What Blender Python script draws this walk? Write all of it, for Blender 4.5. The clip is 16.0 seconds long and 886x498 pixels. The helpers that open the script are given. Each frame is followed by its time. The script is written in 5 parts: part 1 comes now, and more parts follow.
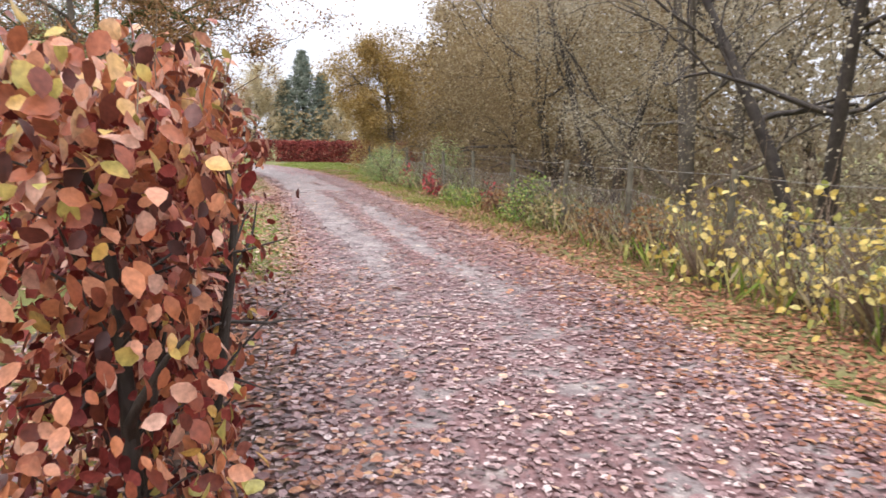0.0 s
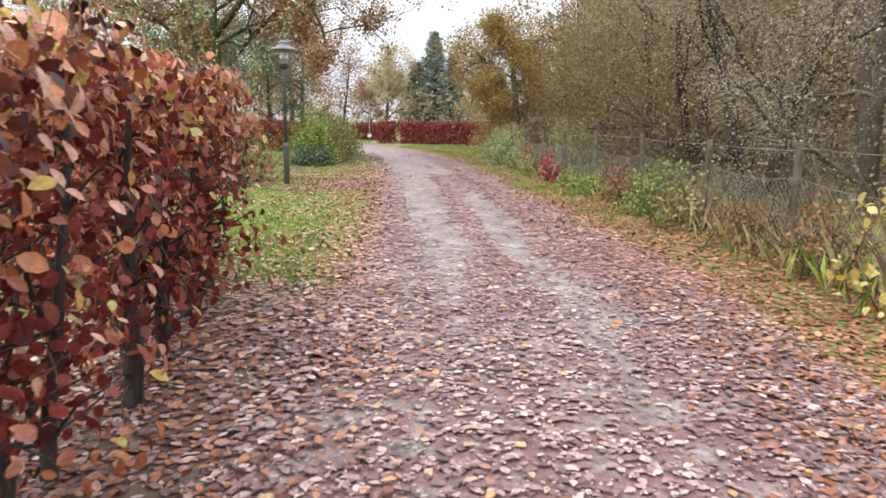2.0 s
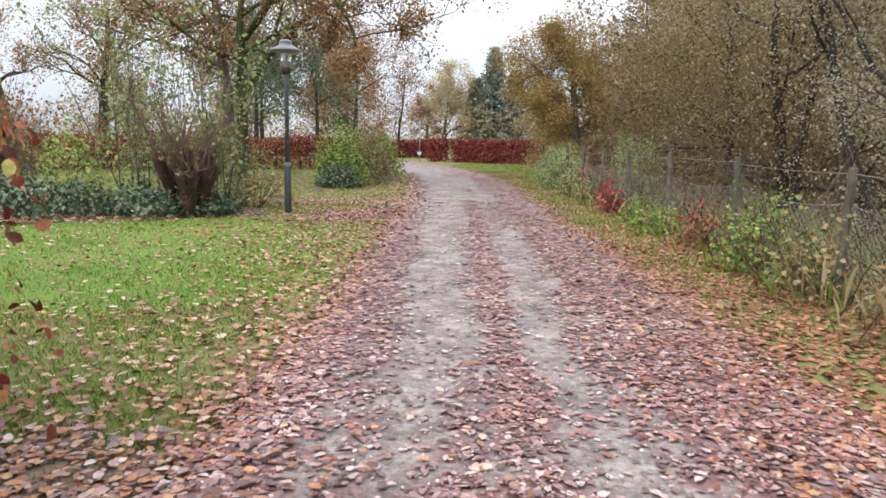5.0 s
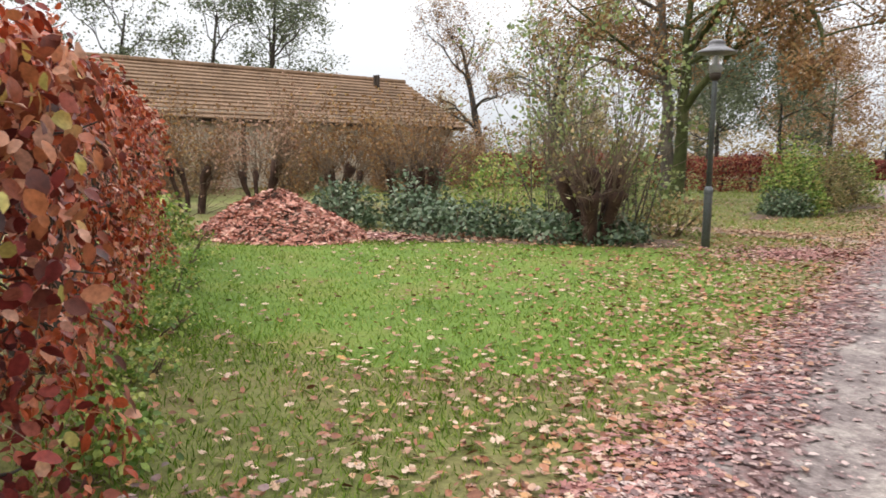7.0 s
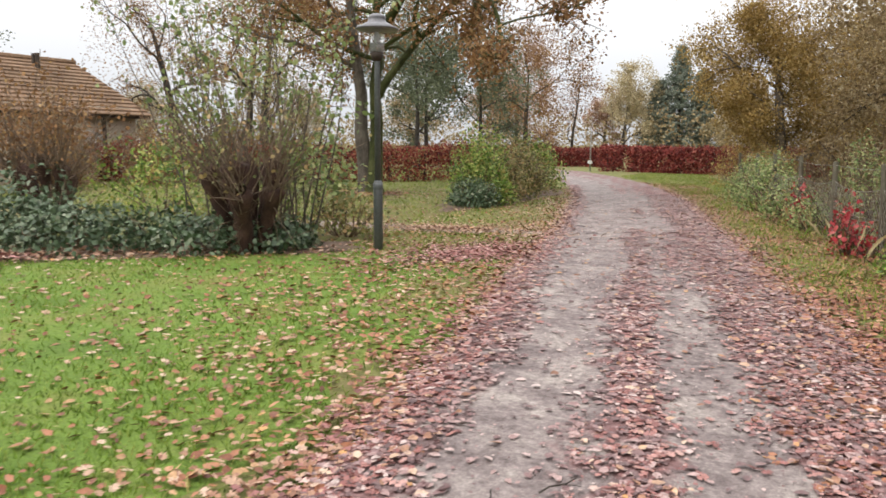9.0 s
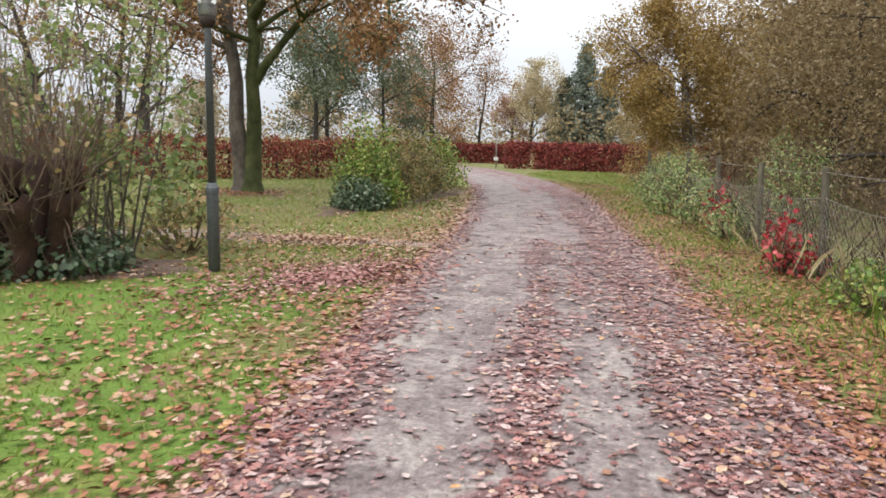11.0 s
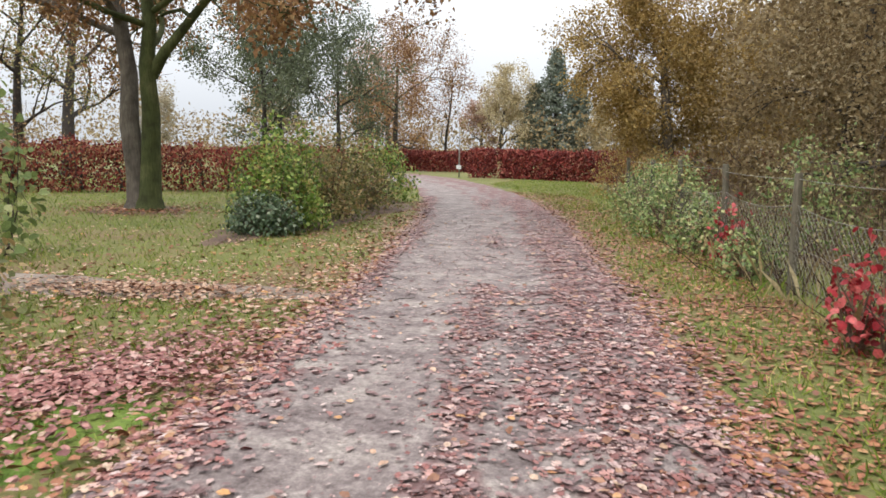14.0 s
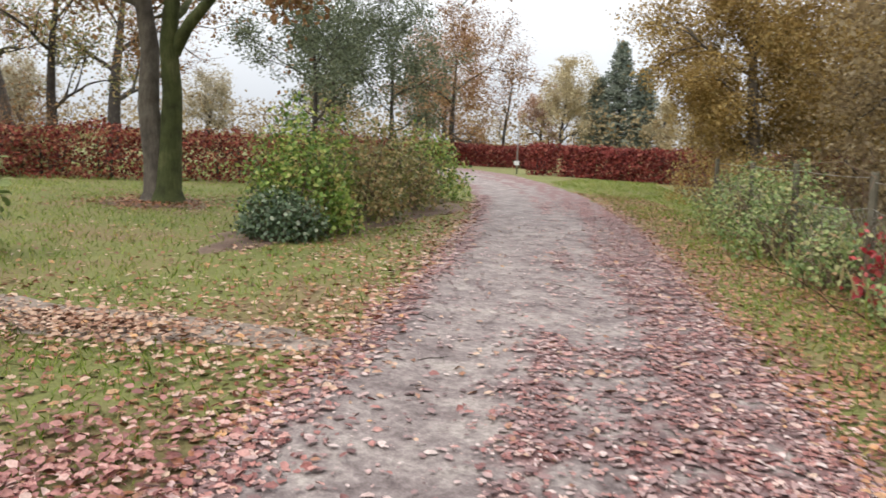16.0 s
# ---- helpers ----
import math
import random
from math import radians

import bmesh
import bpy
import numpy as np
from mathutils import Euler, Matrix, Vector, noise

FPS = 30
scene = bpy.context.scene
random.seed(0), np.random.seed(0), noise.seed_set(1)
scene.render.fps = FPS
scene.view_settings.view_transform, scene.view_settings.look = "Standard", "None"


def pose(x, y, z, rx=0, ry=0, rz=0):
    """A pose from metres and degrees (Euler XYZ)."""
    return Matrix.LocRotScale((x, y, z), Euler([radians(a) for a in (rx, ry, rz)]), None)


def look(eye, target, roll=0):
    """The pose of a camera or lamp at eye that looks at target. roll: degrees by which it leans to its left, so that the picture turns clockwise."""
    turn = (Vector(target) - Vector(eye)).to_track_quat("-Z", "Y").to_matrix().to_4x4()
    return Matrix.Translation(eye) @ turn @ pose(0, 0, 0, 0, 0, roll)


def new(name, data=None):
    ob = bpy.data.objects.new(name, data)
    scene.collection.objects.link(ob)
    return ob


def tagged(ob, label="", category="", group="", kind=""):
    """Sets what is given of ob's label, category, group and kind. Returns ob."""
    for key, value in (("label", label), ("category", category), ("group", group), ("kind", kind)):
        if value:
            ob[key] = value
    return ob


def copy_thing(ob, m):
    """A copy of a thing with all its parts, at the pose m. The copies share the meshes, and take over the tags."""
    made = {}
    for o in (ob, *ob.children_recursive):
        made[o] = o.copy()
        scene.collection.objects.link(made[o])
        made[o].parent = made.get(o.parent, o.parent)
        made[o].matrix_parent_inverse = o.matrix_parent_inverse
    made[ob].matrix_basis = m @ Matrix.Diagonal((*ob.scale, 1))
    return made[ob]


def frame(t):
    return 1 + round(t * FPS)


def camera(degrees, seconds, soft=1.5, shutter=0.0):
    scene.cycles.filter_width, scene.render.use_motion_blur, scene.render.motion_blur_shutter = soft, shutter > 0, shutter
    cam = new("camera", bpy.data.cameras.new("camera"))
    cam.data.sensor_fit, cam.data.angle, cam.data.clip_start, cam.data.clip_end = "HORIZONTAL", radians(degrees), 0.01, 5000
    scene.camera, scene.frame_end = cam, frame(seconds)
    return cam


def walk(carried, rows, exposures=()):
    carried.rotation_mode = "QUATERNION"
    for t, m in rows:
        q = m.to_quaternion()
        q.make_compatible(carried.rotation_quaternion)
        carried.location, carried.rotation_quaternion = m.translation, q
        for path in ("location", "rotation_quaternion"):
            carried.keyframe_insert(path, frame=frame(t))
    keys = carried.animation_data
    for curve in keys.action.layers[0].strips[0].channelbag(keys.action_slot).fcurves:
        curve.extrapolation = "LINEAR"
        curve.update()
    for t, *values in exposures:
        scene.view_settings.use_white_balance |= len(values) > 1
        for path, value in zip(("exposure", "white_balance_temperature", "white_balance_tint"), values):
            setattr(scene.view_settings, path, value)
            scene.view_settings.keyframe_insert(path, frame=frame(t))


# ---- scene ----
cam = camera(61.4, 16.0, soft=1.6, shutter=0.3)
PATH = [
    (0, (0.002, -0.22, 1.604), (-0.029, 1.758, 1.313), 0.4),
    (0.5, (0.066, 0.367, 1.526), (-0.124, 2.336, 1.229), -0.3),
    (1, (0.171, 0.837, 1.522), (-0.107, 2.8, 1.26), 0.2),
    (1.5, (0.279, 1.419, 1.488), (-0.055, 3.366, 1.18), 1.2),
    (2, (0.355, 2.039, 1.477), (-0.025, 3.973, 1.141), 0.4),
    (2.5, (0.406, 2.672, 1.491), (-0.067, 4.585, 1.149), 0.4),
    (3, (0.429, 3.307, 1.508), (-0.02, 5.234, 1.212), 1.1),
    (3.2, (0.438, 3.573, 1.499), (-0.012, 5.501, 1.215), 1.5),
    (5.3, (0.205, 5.71, 1.471), (-0.371, 7.603, 1.174), 0.7),
    (5.5, (0.195, 5.936, 1.479), (-0.414, 7.817, 1.18), 0.7),
    (6, (0.057, 6.523, 1.485), (-0.759, 8.326, 1.199), 1.0),
    (6.5, (-0.066, 7.026, 1.477), (-1.316, 8.567, 1.219), 0.9),
    (7, (-0.157, 7.476, 1.477), (-1.675, 8.752, 1.218), 0.7),
    (7.5, (-0.256, 7.915, 1.491), (-1.818, 9.135, 1.221), -0.5),
    (8, (-0.326, 8.457, 1.501), (-1.736, 9.846, 1.212), 0.2),
    (8.5, (-0.456, 9.037, 1.498), (-1.561, 10.681, 1.226), 0.6),
    (9, (-0.552, 9.605, 1.49), (-1.526, 11.33, 1.212), 0.3),
    (9.5, (-0.692, 10.153, 1.466), (-1.603, 11.911, 1.183), 0.5),
    (10, (-0.852, 10.703, 1.472), (-1.702, 12.491, 1.188), 0.6),
    (10.2, (-0.903, 10.931, 1.49), (-1.742, 12.724, 1.205), 0.8),
    (12.3, (-1.312, 13.241, 1.463), (-1.954, 15.113, 1.178), 0.4),
    (12.5, (-1.355, 13.503, 1.468), (-2.003, 15.374, 1.186), 0.6),
    (13, (-1.479, 14.06, 1.461), (-2.12, 15.934, 1.179), 0.7),
    (13.5, (-1.568, 14.63, 1.442), (-2.229, 16.498, 1.17), 0.5),
    (14, (-1.709, 15.213, 1.433), (-2.404, 17.07, 1.167), 0.8),
    (14.5, (-1.843, 15.764, 1.424), (-2.547, 17.614, 1.143), 1.1),
    (15, (-2.01, 16.303, 1.421), (-2.722, 18.149, 1.128), 1.4),
    (15.5, (-2.236, 16.803, 1.429), (-2.943, 18.651, 1.14), 1.3),
    (16, (-2.471, 17.294, 1.421), (-3.298, 19.093, 1.135), 2.3),
]
walk(cam, [(t, look(eye, target, roll)) for t, eye, target, roll in PATH],
     exposures=[(0, 0.84, 6350, 16), (1.2, 0.84, 6420, 12), (3.2, 0.82, 6400, 9), (5.4, 0.64, 6250, 10), (7.5, 0.58, 6750, 11),
                (9, 0.54, 6750, 11), (10.2, 0.55, 6500, 10), (16, 0.55, 6600, 10)])

# ---- light ----
world = bpy.data.worlds.new("overcast_sky")
scene.world = world
world.use_nodes = True
wn, wl = world.node_tree.nodes, world.node_tree.links
sky = wn.new("ShaderNodeTexSky")
sky.sky_type, sky.sun_disc = "NISHITA", False
sky.sun_elevation, sky.sun_rotation = radians(48), radians(200)
sky.dust_density, sky.air_density = 4.0, 1.0
# an overcast dome: dimmest and bluest low down, three times brighter overhead
aim = wn.new("ShaderNodeTexCoord")
split = wn.new("ShaderNodeSeparateXYZ")
wl.new(aim.outputs["Generated"], split.inputs[0])
dome = wn.new("ShaderNodeValToRGB")
dome.color_ramp.elements[0].position, dome.color_ramp.elements[0].color = 0.0, (0.26, 0.28, 0.31, 1)
dome.color_ramp.elements[1].position, dome.color_ramp.elements[1].color = 1.0, (0.96, 0.97, 1.0, 1)
low = dome.color_ramp.elements.new(0.22)
low.color = (0.47, 0.48, 0.5, 1)
wl.new(split.outputs[2], dome.inputs[0])
scale = wn.new("ShaderNodeMix")
scale.data_type, scale.blend_type = "RGBA", "MULTIPLY"
scale.inputs[0].default_value = 1.0
scale.inputs[7].default_value = (14.5, 14.5, 14.5, 1)
wl.new(dome.outputs[0], scale.inputs[6])
cloud = wn.new("ShaderNodeMix")
cloud.data_type = "RGBA"
cloud.inputs[0].default_value = 0.9
wl.new(sky.outputs[0], cloud.inputs[6])
wl.new(scale.outputs[2], cloud.inputs[7])
wl.new(cloud.outputs[2], wn["Background"].inputs[0])
wn["Background"].inputs[1].default_value = 0.13

sun = new("sun", bpy.data.lights.new("sun", "SUN"))
sun.data.energy, sun.data.angle, sun.data.color = 1.0, radians(25), (1.0, 0.96, 0.9)
sun.matrix_world = look((0, 0, 30), (9, 18, 0))


# ---- materials ----
def ramp_node(nt, stops):
    r = nt.nodes.new("ShaderNodeValToRGB")
    e = r.color_ramp.elements
    while len(e) < len(stops):
        e.new(0.5)
    for k, (p, c) in enumerate(stops):
        e[k].position, e[k].color = p, (*c, 1)
    return r


def noise_node(nt, size, detail=4, rough=0.6):
    """Noise over world position; size in metres."""
    g = nt.nodes.new("ShaderNodeNewGeometry")
    n = nt.nodes.new("ShaderNodeTexNoise")
    n.inputs["Scale"].default_value = 1.0 / size
    n.inputs["Detail"].default_value, n.inputs["Roughness"].default_value = detail, rough
    nt.links.new(g.outputs["Position"], n.inputs["Vector"])
    return n


def start_mat(name, rough, spec=0.4):
    m = bpy.data.materials.new(name)
    m.use_nodes = True
    b = m.node_tree.nodes["Principled BSDF"]
    b.inputs["Roughness"].default_value = rough
    b.inputs["Specular IOR Level"].default_value = spec
    return m, m.node_tree, b


def mul(nt, a, b, fac=1.0, mode="MULTIPLY"):
    x = nt.nodes.new("ShaderNodeMix")
    x.data_type, x.blend_type = "RGBA", mode
    x.inputs[0].default_value = fac
    nt.links.new(a, x.inputs[6])
    nt.links.new(b, x.inputs[7])
    return x.outputs[2]


def bump(nt, b, src, strength, dist):
    k = nt.nodes.new("ShaderNodeBump")
    k.inputs["Strength"].default_value, k.inputs["Distance"].default_value = strength, dist
    nt.links.new(src, k.inputs["Height"])
    nt.links.new(k.outputs[0], b.inputs["Normal"])


def leaf_mat(name, stops, rough=0.45, through_light=0.25, patch=1.5):
    """Each leaf takes its own tint; a broad noise shifts whole sprays."""
    m, nt, b = start_mat(name, rough, 0.38 if rough < 0.47 else 0.14)
    g = nt.nodes.new("ShaderNodeNewGeometry")
    n = noise_node(nt, patch, 2)
    add = nt.nodes.new("ShaderNodeMath")
    add.operation = "MULTIPLY_ADD"
    nt.links.new(n.outputs[0], add.inputs[0])
    add.inputs[1].default_value = 0.7
    oi = nt.nodes.new("ShaderNodeObjectInfo")
    both = nt.nodes.new("ShaderNodeMath")
    both.operation = "ADD"
    nt.links.new(g.outputs["Random Per Island"], both.inputs[0])
    nt.links.new(oi.outputs["Random"], both.inputs[1])
    whole = nt.nodes.new("ShaderNodeMath")
    whole.operation = "FRACT"
    nt.links.new(both.outputs[0], whole.inputs[0])
    nt.links.new(whole.outputs[0], add.inputs[2])
    sub = nt.nodes.new("ShaderNodeMath")
    sub.operation = "SUBTRACT"
    nt.links.new(add.outputs[0], sub.inputs[0])
    sub.inputs[1].default_value = 0.35
    r = ramp_node(nt, stops)
    nt.links.new(sub.outputs[0], r.inputs[0])
    fine = noise_node(nt, 0.02, 3)
    f = ramp_node(nt, [(0.3, (0.62, 0.6, 0.58)), (0.7, (1.12, 1.1, 1.08))])
    nt.links.new(fine.outputs[0], f.inputs[0])
    c = mul(nt, r.outputs[0], f.outputs[0])
    nt.links.new(c, b.inputs["Base Color"])
    bump(nt, b, fine.outputs[0], 0.4, 0.004)
    if through_light:
        t = nt.nodes.new("ShaderNodeBsdfTranslucent")
        nt.links.new(c, t.inputs["Color"])
        mx = nt.nodes.new("ShaderNodeMixShader")
        mx.inputs[0].default_value = through_light
        nt.links.new(b.outputs[0], mx.inputs[1])
        nt.links.new(t.outputs[0], mx.inputs[2])
        nt.links.new(mx.outputs[0], nt.nodes["Material Output"].inputs[0])
    return m


def rough_mat(name, stops, size, size2=0.03, rough=0.85, relief=0.01, spec=0.3, metal=0.0, furrow=0.0):
    """Two scales of noise for bark, soil, stone, paint."""
    m, nt, b = start_mat(name, rough, spec)
    n = noise_node(nt, size, 6)
    r = ramp_node(nt, stops)
    nt.links.new(n.outputs[0], r.inputs[0])
    fine = noise_node(nt, size2, 5, 0.7)
    f = ramp_node(nt, [(0.3, (0.55, 0.55, 0.55)), (0.7, (1.2, 1.2, 1.2))])
    nt.links.new(fine.outputs[0], f.inputs[0])
    if furrow:
        place = nt.nodes.new("ShaderNodeMapping")
        place.inputs["Scale"].default_value = (1, 1, 0.12)
        g = nt.nodes.new("ShaderNodeNewGeometry")
        nt.links.new(g.outputs["Position"], place.inputs["Vector"])
        nt.links.new(place.outputs[0], fine.inputs["Vector"])
    nt.links.new(mul(nt, r.outputs[0], f.outputs[0]), b.inputs["Base Color"])
    bump(nt, b, fine.outputs[0], 0.9 if furrow else 0.7, relief)
    b.inputs["Metallic"].default_value = metal
    return m


BEECH = leaf_mat("beech_leaf_copper", [(0.0, (0.045, 0.014, 0.012)), (0.16, (0.15, 0.04, 0.027)), (0.35, (0.34, 0.098, 0.05)), (0.54, (0.50, 0.185, 0.078)), (0.72, (0.59, 0.28, 0.17)), (0.86, (0.68, 0.43, 0.34)), (0.93, (0.62, 0.38, 0.10)), (1.0, (0.48, 0.44, 0.13))], 0.4, 0.2, 0.8)
BEECH_RED = leaf_mat("beech_leaf_red", [(0.0, (0.09, 0.014, 0.01)), (0.35, (0.27, 0.032, 0.014)), (0.65, (0.5, 0.095, 0.03)), (0.88, (0.6, 0.21, 0.11)), (1.0, (0.68, 0.42, 0.34))], 0.28, 0.2, 0.8)
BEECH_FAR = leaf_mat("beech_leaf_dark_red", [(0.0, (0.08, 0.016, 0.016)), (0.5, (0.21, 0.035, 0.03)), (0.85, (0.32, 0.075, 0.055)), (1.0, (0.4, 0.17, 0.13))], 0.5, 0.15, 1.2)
BEECH_MIX = leaf_mat("beech_leaf_faded", [(0.0, (0.07, 0.018, 0.018)), (0.35, (0.22, 0.042, 0.035)), (0.65, (0.33, 0.085, 0.055)), (0.85, (0.42, 0.24, 0.14)), (1.0, (0.27, 0.28, 0.11))], 0.5, 0.2, 1.6)
LITTER = leaf_mat("fallen_leaf_mauve", [(0.0, (0.112, 0.066, 0.066)), (0.35, (0.207, 0.124, 0.124)), (0.65, (0.332, 0.212, 0.207)), (0.85, (0.465, 0.332, 0.315)), (1.0, (0.606, 0.498, 0.473))], 0.4, 0.0, 0.9)
LITTER_RED = leaf_mat("fallen_leaf_red", [(0.0, (0.166, 0.062, 0.058)), (0.35, (0.307, 0.124, 0.112)), (0.7, (0.44, 0.216, 0.191)), (0.9, (0.531, 0.315, 0.282)), (1.0, (0.598, 0.432, 0.382))], 0.42, 0.0, 0.9)
LITTER_HEAP = leaf_mat("raked_leaf_wet_red", [(0.0, (0.24, 0.08, 0.055)), (0.4, (0.46, 0.18, 0.125)), (0.75, (0.60, 0.28, 0.21)), (1.0, (0.72, 0.46, 0.37))], 0.35, 0.0, 0.7)
LITTER_ORANGE = leaf_mat("fallen_leaf_orange", [(0.0, (0.149, 0.054, 0.029)), (0.4, (0.29, 0.112, 0.058)), (0.75, (0.398, 0.174, 0.091)), (1.0, (0.498, 0.307, 0.158))], 0.45, 0.0, 0.9)
LITTER_PALE = leaf_mat("fallen_leaf_tan", [(0.0, (0.198, 0.09, 0.054)), (0.3, (0.36, 0.189, 0.117)), (0.6, (0.495, 0.324, 0.225)), (0.9, (0.612, 0.459, 0.351)), (1.0, (0.558, 0.297, 0.117))], 0.42, 0.0, 0.5)
WOOD_LEAF = leaf_mat("woodland_leaf_olive_brown", [(0.0, (0.18, 0.13, 0.07)), (0.4, (0.30, 0.225, 0.12)), (0.75, (0.41, 0.325, 0.185)), (1.0, (0.55, 0.48, 0.33))], 0.7, 0.5, 2.5)
WOOD_LEAF_GREY = leaf_mat("woodland_leaf_grey_tan", [(0.0, (0.33, 0.28, 0.19)), (0.4, (0.43, 0.38, 0.265)), (0.8, (0.52, 0.475, 0.35)), (1.0, (0.63, 0.60, 0.49))], 0.6, 0.5, 2.0)
OAK_GOLD = leaf_mat("oak_leaf_gold_brown", [(0.0, (0.23, 0.155, 0.055)), (0.4, (0.38, 0.26, 0.09)), (0.8, (0.50, 0.36, 0.13)), (1.0, (0.6, 0.48, 0.22))], 0.5, 0.45, 2.5)
RUSSET = leaf_mat("leaf_russet", [(0.0, (0.17, 0.09, 0.045)), (0.4, (0.28, 0.158, 0.075)), (0.75, (0.38, 0.215, 0.1)), (1.0, (0.46, 0.32, 0.15))], 0.55, 0.3, 3)
RUSSET_PINK = leaf_mat("leaf_pale_russet", [(0.0, (0.30, 0.18, 0.13)), (0.5, (0.46, 0.29, 0.21)), (1.0, (0.58, 0.42, 0.32))], 0.55, 0.3, 3)
YELLOW_PALE = leaf_mat("leaf_pale_yellow", [(0.0, (0.42, 0.35, 0.22)), (0.5, (0.56, 0.48, 0.29)), (1.0, (0.66, 0.6, 0.42))], 0.55, 0.35, 4)
GREEN = leaf_mat("shrub_leaf_green", [(0.0, (0.07, 0.14, 0.025)), (0.4, (0.19, 0.32, 0.06)), (0.7, (0.36, 0.48, 0.11)), (0.9, (0.55, 0.54, 0.18)), (1.0, (0.52, 0.38, 0.15))], 0.42, 0.35, 0.9)
GREEN_OLIVE = leaf_mat("shrub_leaf_olive", [(0.0, (0.10, 0.12, 0.04)), (0.35, (0.22, 0.24, 0.08)), (0.65, (0.37, 0.32, 0.13)), (1.0, (0.48, 0.32, 0.16))], 0.45, 0.3, 0.9)
BRAMBLE = leaf_mat("bramble_leaf_yellow_green", [(0.0, (0.11, 0.18, 0.06)), (0.4, (0.23, 0.34, 0.12)), (0.7, (0.40, 0.50, 0.20)), (0.9, (0.58, 0.58, 0.28)), (1.0, (0.45, 0.3, 0.16))], 0.42, 0.35, 0.6)
GREEN_DARK = leaf_mat("evergreen_leaf_dark", [(0.0, (0.035, 0.065, 0.03)), (0.5, (0.085, 0.14, 0.07)), (0.85, (0.16, 0.225, 0.13)), (1.0, (0.3, 0.34, 0.24))], 0.4, 0.12, 0.8)
GREEN_BRIGHT = leaf_mat("hazel_leaf_bright_green", [(0.0, (0.13, 0.19, 0.065)), (0.5, (0.24, 0.33, 0.11)), (1.0, (0.42, 0.45, 0.2))], 0.42, 0.4, 0.7)
YELLOW = leaf_mat("shrub_leaf_yellow", [(0.0, (0.40, 0.30, 0.06)), (0.4, (0.68, 0.52, 0.13)), (0.8, (0.82, 0.70, 0.28)), (1.0, (0.42, 0.48, 0.12))], 0.45, 0.35, 0.8)
RED = leaf_mat("shrub_leaf_crimson", [(0.0, (0.28, 0.02, 0.03)), (0.5, (0.5, 0.05, 0.065)), (1.0, (0.66, 0.17, 0.16))], 0.4, 0.3, 0.6)
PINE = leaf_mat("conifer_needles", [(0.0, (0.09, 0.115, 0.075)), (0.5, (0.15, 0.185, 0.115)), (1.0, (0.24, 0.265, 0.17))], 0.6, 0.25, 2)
# paler and greyer than PINE: distance haze put into the needle colour
PINE_HAZED = leaf_mat("conifer_needles_hazed", [(0.0, (0.14, 0.18, 0.15)), (0.5, (0.21, 0.25, 0.205)), (1.0, (0.29, 0.33, 0.27))], 0.9, 0.2, 2)
GRASS = leaf_mat("grass_bright", [(0.0, (0.077, 0.14, 0.015)), (0.4, (0.15, 0.268, 0.03)), (0.75, (0.245, 0.381, 0.054)), (1.0, (0.417, 0.445, 0.136))], 0.5, 0.3, 1.3)
GRASS_OLIVE = leaf_mat("grass_olive", [(0.0, (0.10, 0.165, 0.025)), (0.4, (0.2, 0.30, 0.05)), (0.75, (0.32, 0.405, 0.085)), (1.0, (0.47, 0.43, 0.17))], 0.5, 0.3, 1.1)
GRASS_DRY = leaf_mat("grass_dry_straw", [(0.0, (0.22, 0.17, 0.08)), (0.5, (0.4, 0.33, 0.17)), (1.0, (0.55, 0.48, 0.3))], 0.6, 0.25, 1.0)

GROUND = rough_mat("lawn_soil_and_turf", [(0.3, (0.125, 0.15, 0.04)), (0.5, (0.18, 0.185, 0.06)), (0.66, (0.21, 0.155, 0.08))], 1.7, 0.04, 0.9, 0.02)
TURF = rough_mat("lawn_turf", [(0.3, (0.092, 0.16, 0.025)), (0.5, (0.143, 0.227, 0.038)), (0.7, (0.21, 0.21, 0.059))], 1.2, 0.03, 0.9, 0.02)
SOIL = rough_mat("damp_leaf_mould", [(0.3, (0.07, 0.045, 0.035)), (0.5, (0.15, 0.10, 0.075)), (0.7, (0.24, 0.17, 0.12))], 0.6, 0.03, 0.85, 0.02)
BARK = rough_mat("bark_grey_brown", [(0.3, (0.07, 0.06, 0.05)), (0.55, (0.145, 0.125, 0.10)), (0.75, (0.215, 0.19, 0.155))], 0.35, 0.03, 0.9, 0.02, furrow=1.0)
BARK_MOSS = rough_mat("bark_mossy_green", [(0.3, (0.035, 0.042, 0.016)), (0.55, (0.075, 0.088, 0.03)), (0.75, (0.13, 0.135, 0.06))], 0.4, 0.03, 0.95, 0.02, furrow=1.0)
BARK_DARK = rough_mat("bark_dark_wet", [(0.3, (0.025, 0.02, 0.017)), (0.55, (0.055, 0.045, 0.037)), (0.75, (0.10, 0.085, 0.07))], 0.2, 0.02, 0.6, 0.01, furrow=1.0)
TWIG = rough_mat("twig_brown", [(0.3, (0.12, 0.08, 0.055)), (0.6, (0.22, 0.16, 0.11)), (0.8, (0.3, 0.25, 0.18))], 0.4, 0.02, 0.8, 0.004)
STUMP = rough_mat("pollard_wood_red_brown", [(0.3, (0.03, 0.016, 0.012)), (0.55, (0.075, 0.04, 0.028)), (0.75, (0.12, 0.07, 0.05))], 0.18, 0.02, 0.85, 0.015, furrow=1.0)
POST = rough_mat("weathered_post_wood", [(0.3, (0.085, 0.078, 0.055)), (0.55, (0.15, 0.137, 0.10)), (0.75, (0.22, 0.2, 0.15))], 0.25, 0.02, 0.85, 0.006, furrow=1.0)
POLE = rough_mat("lamp_paint_grey_green", [(0.3, (0.065, 0.075, 0.08)), (0.6, (0.10, 0.112, 0.115)), (0.8, (0.14, 0.152, 0.15))], 0.5, 0.03, 0.45, 0.001, 0.5)
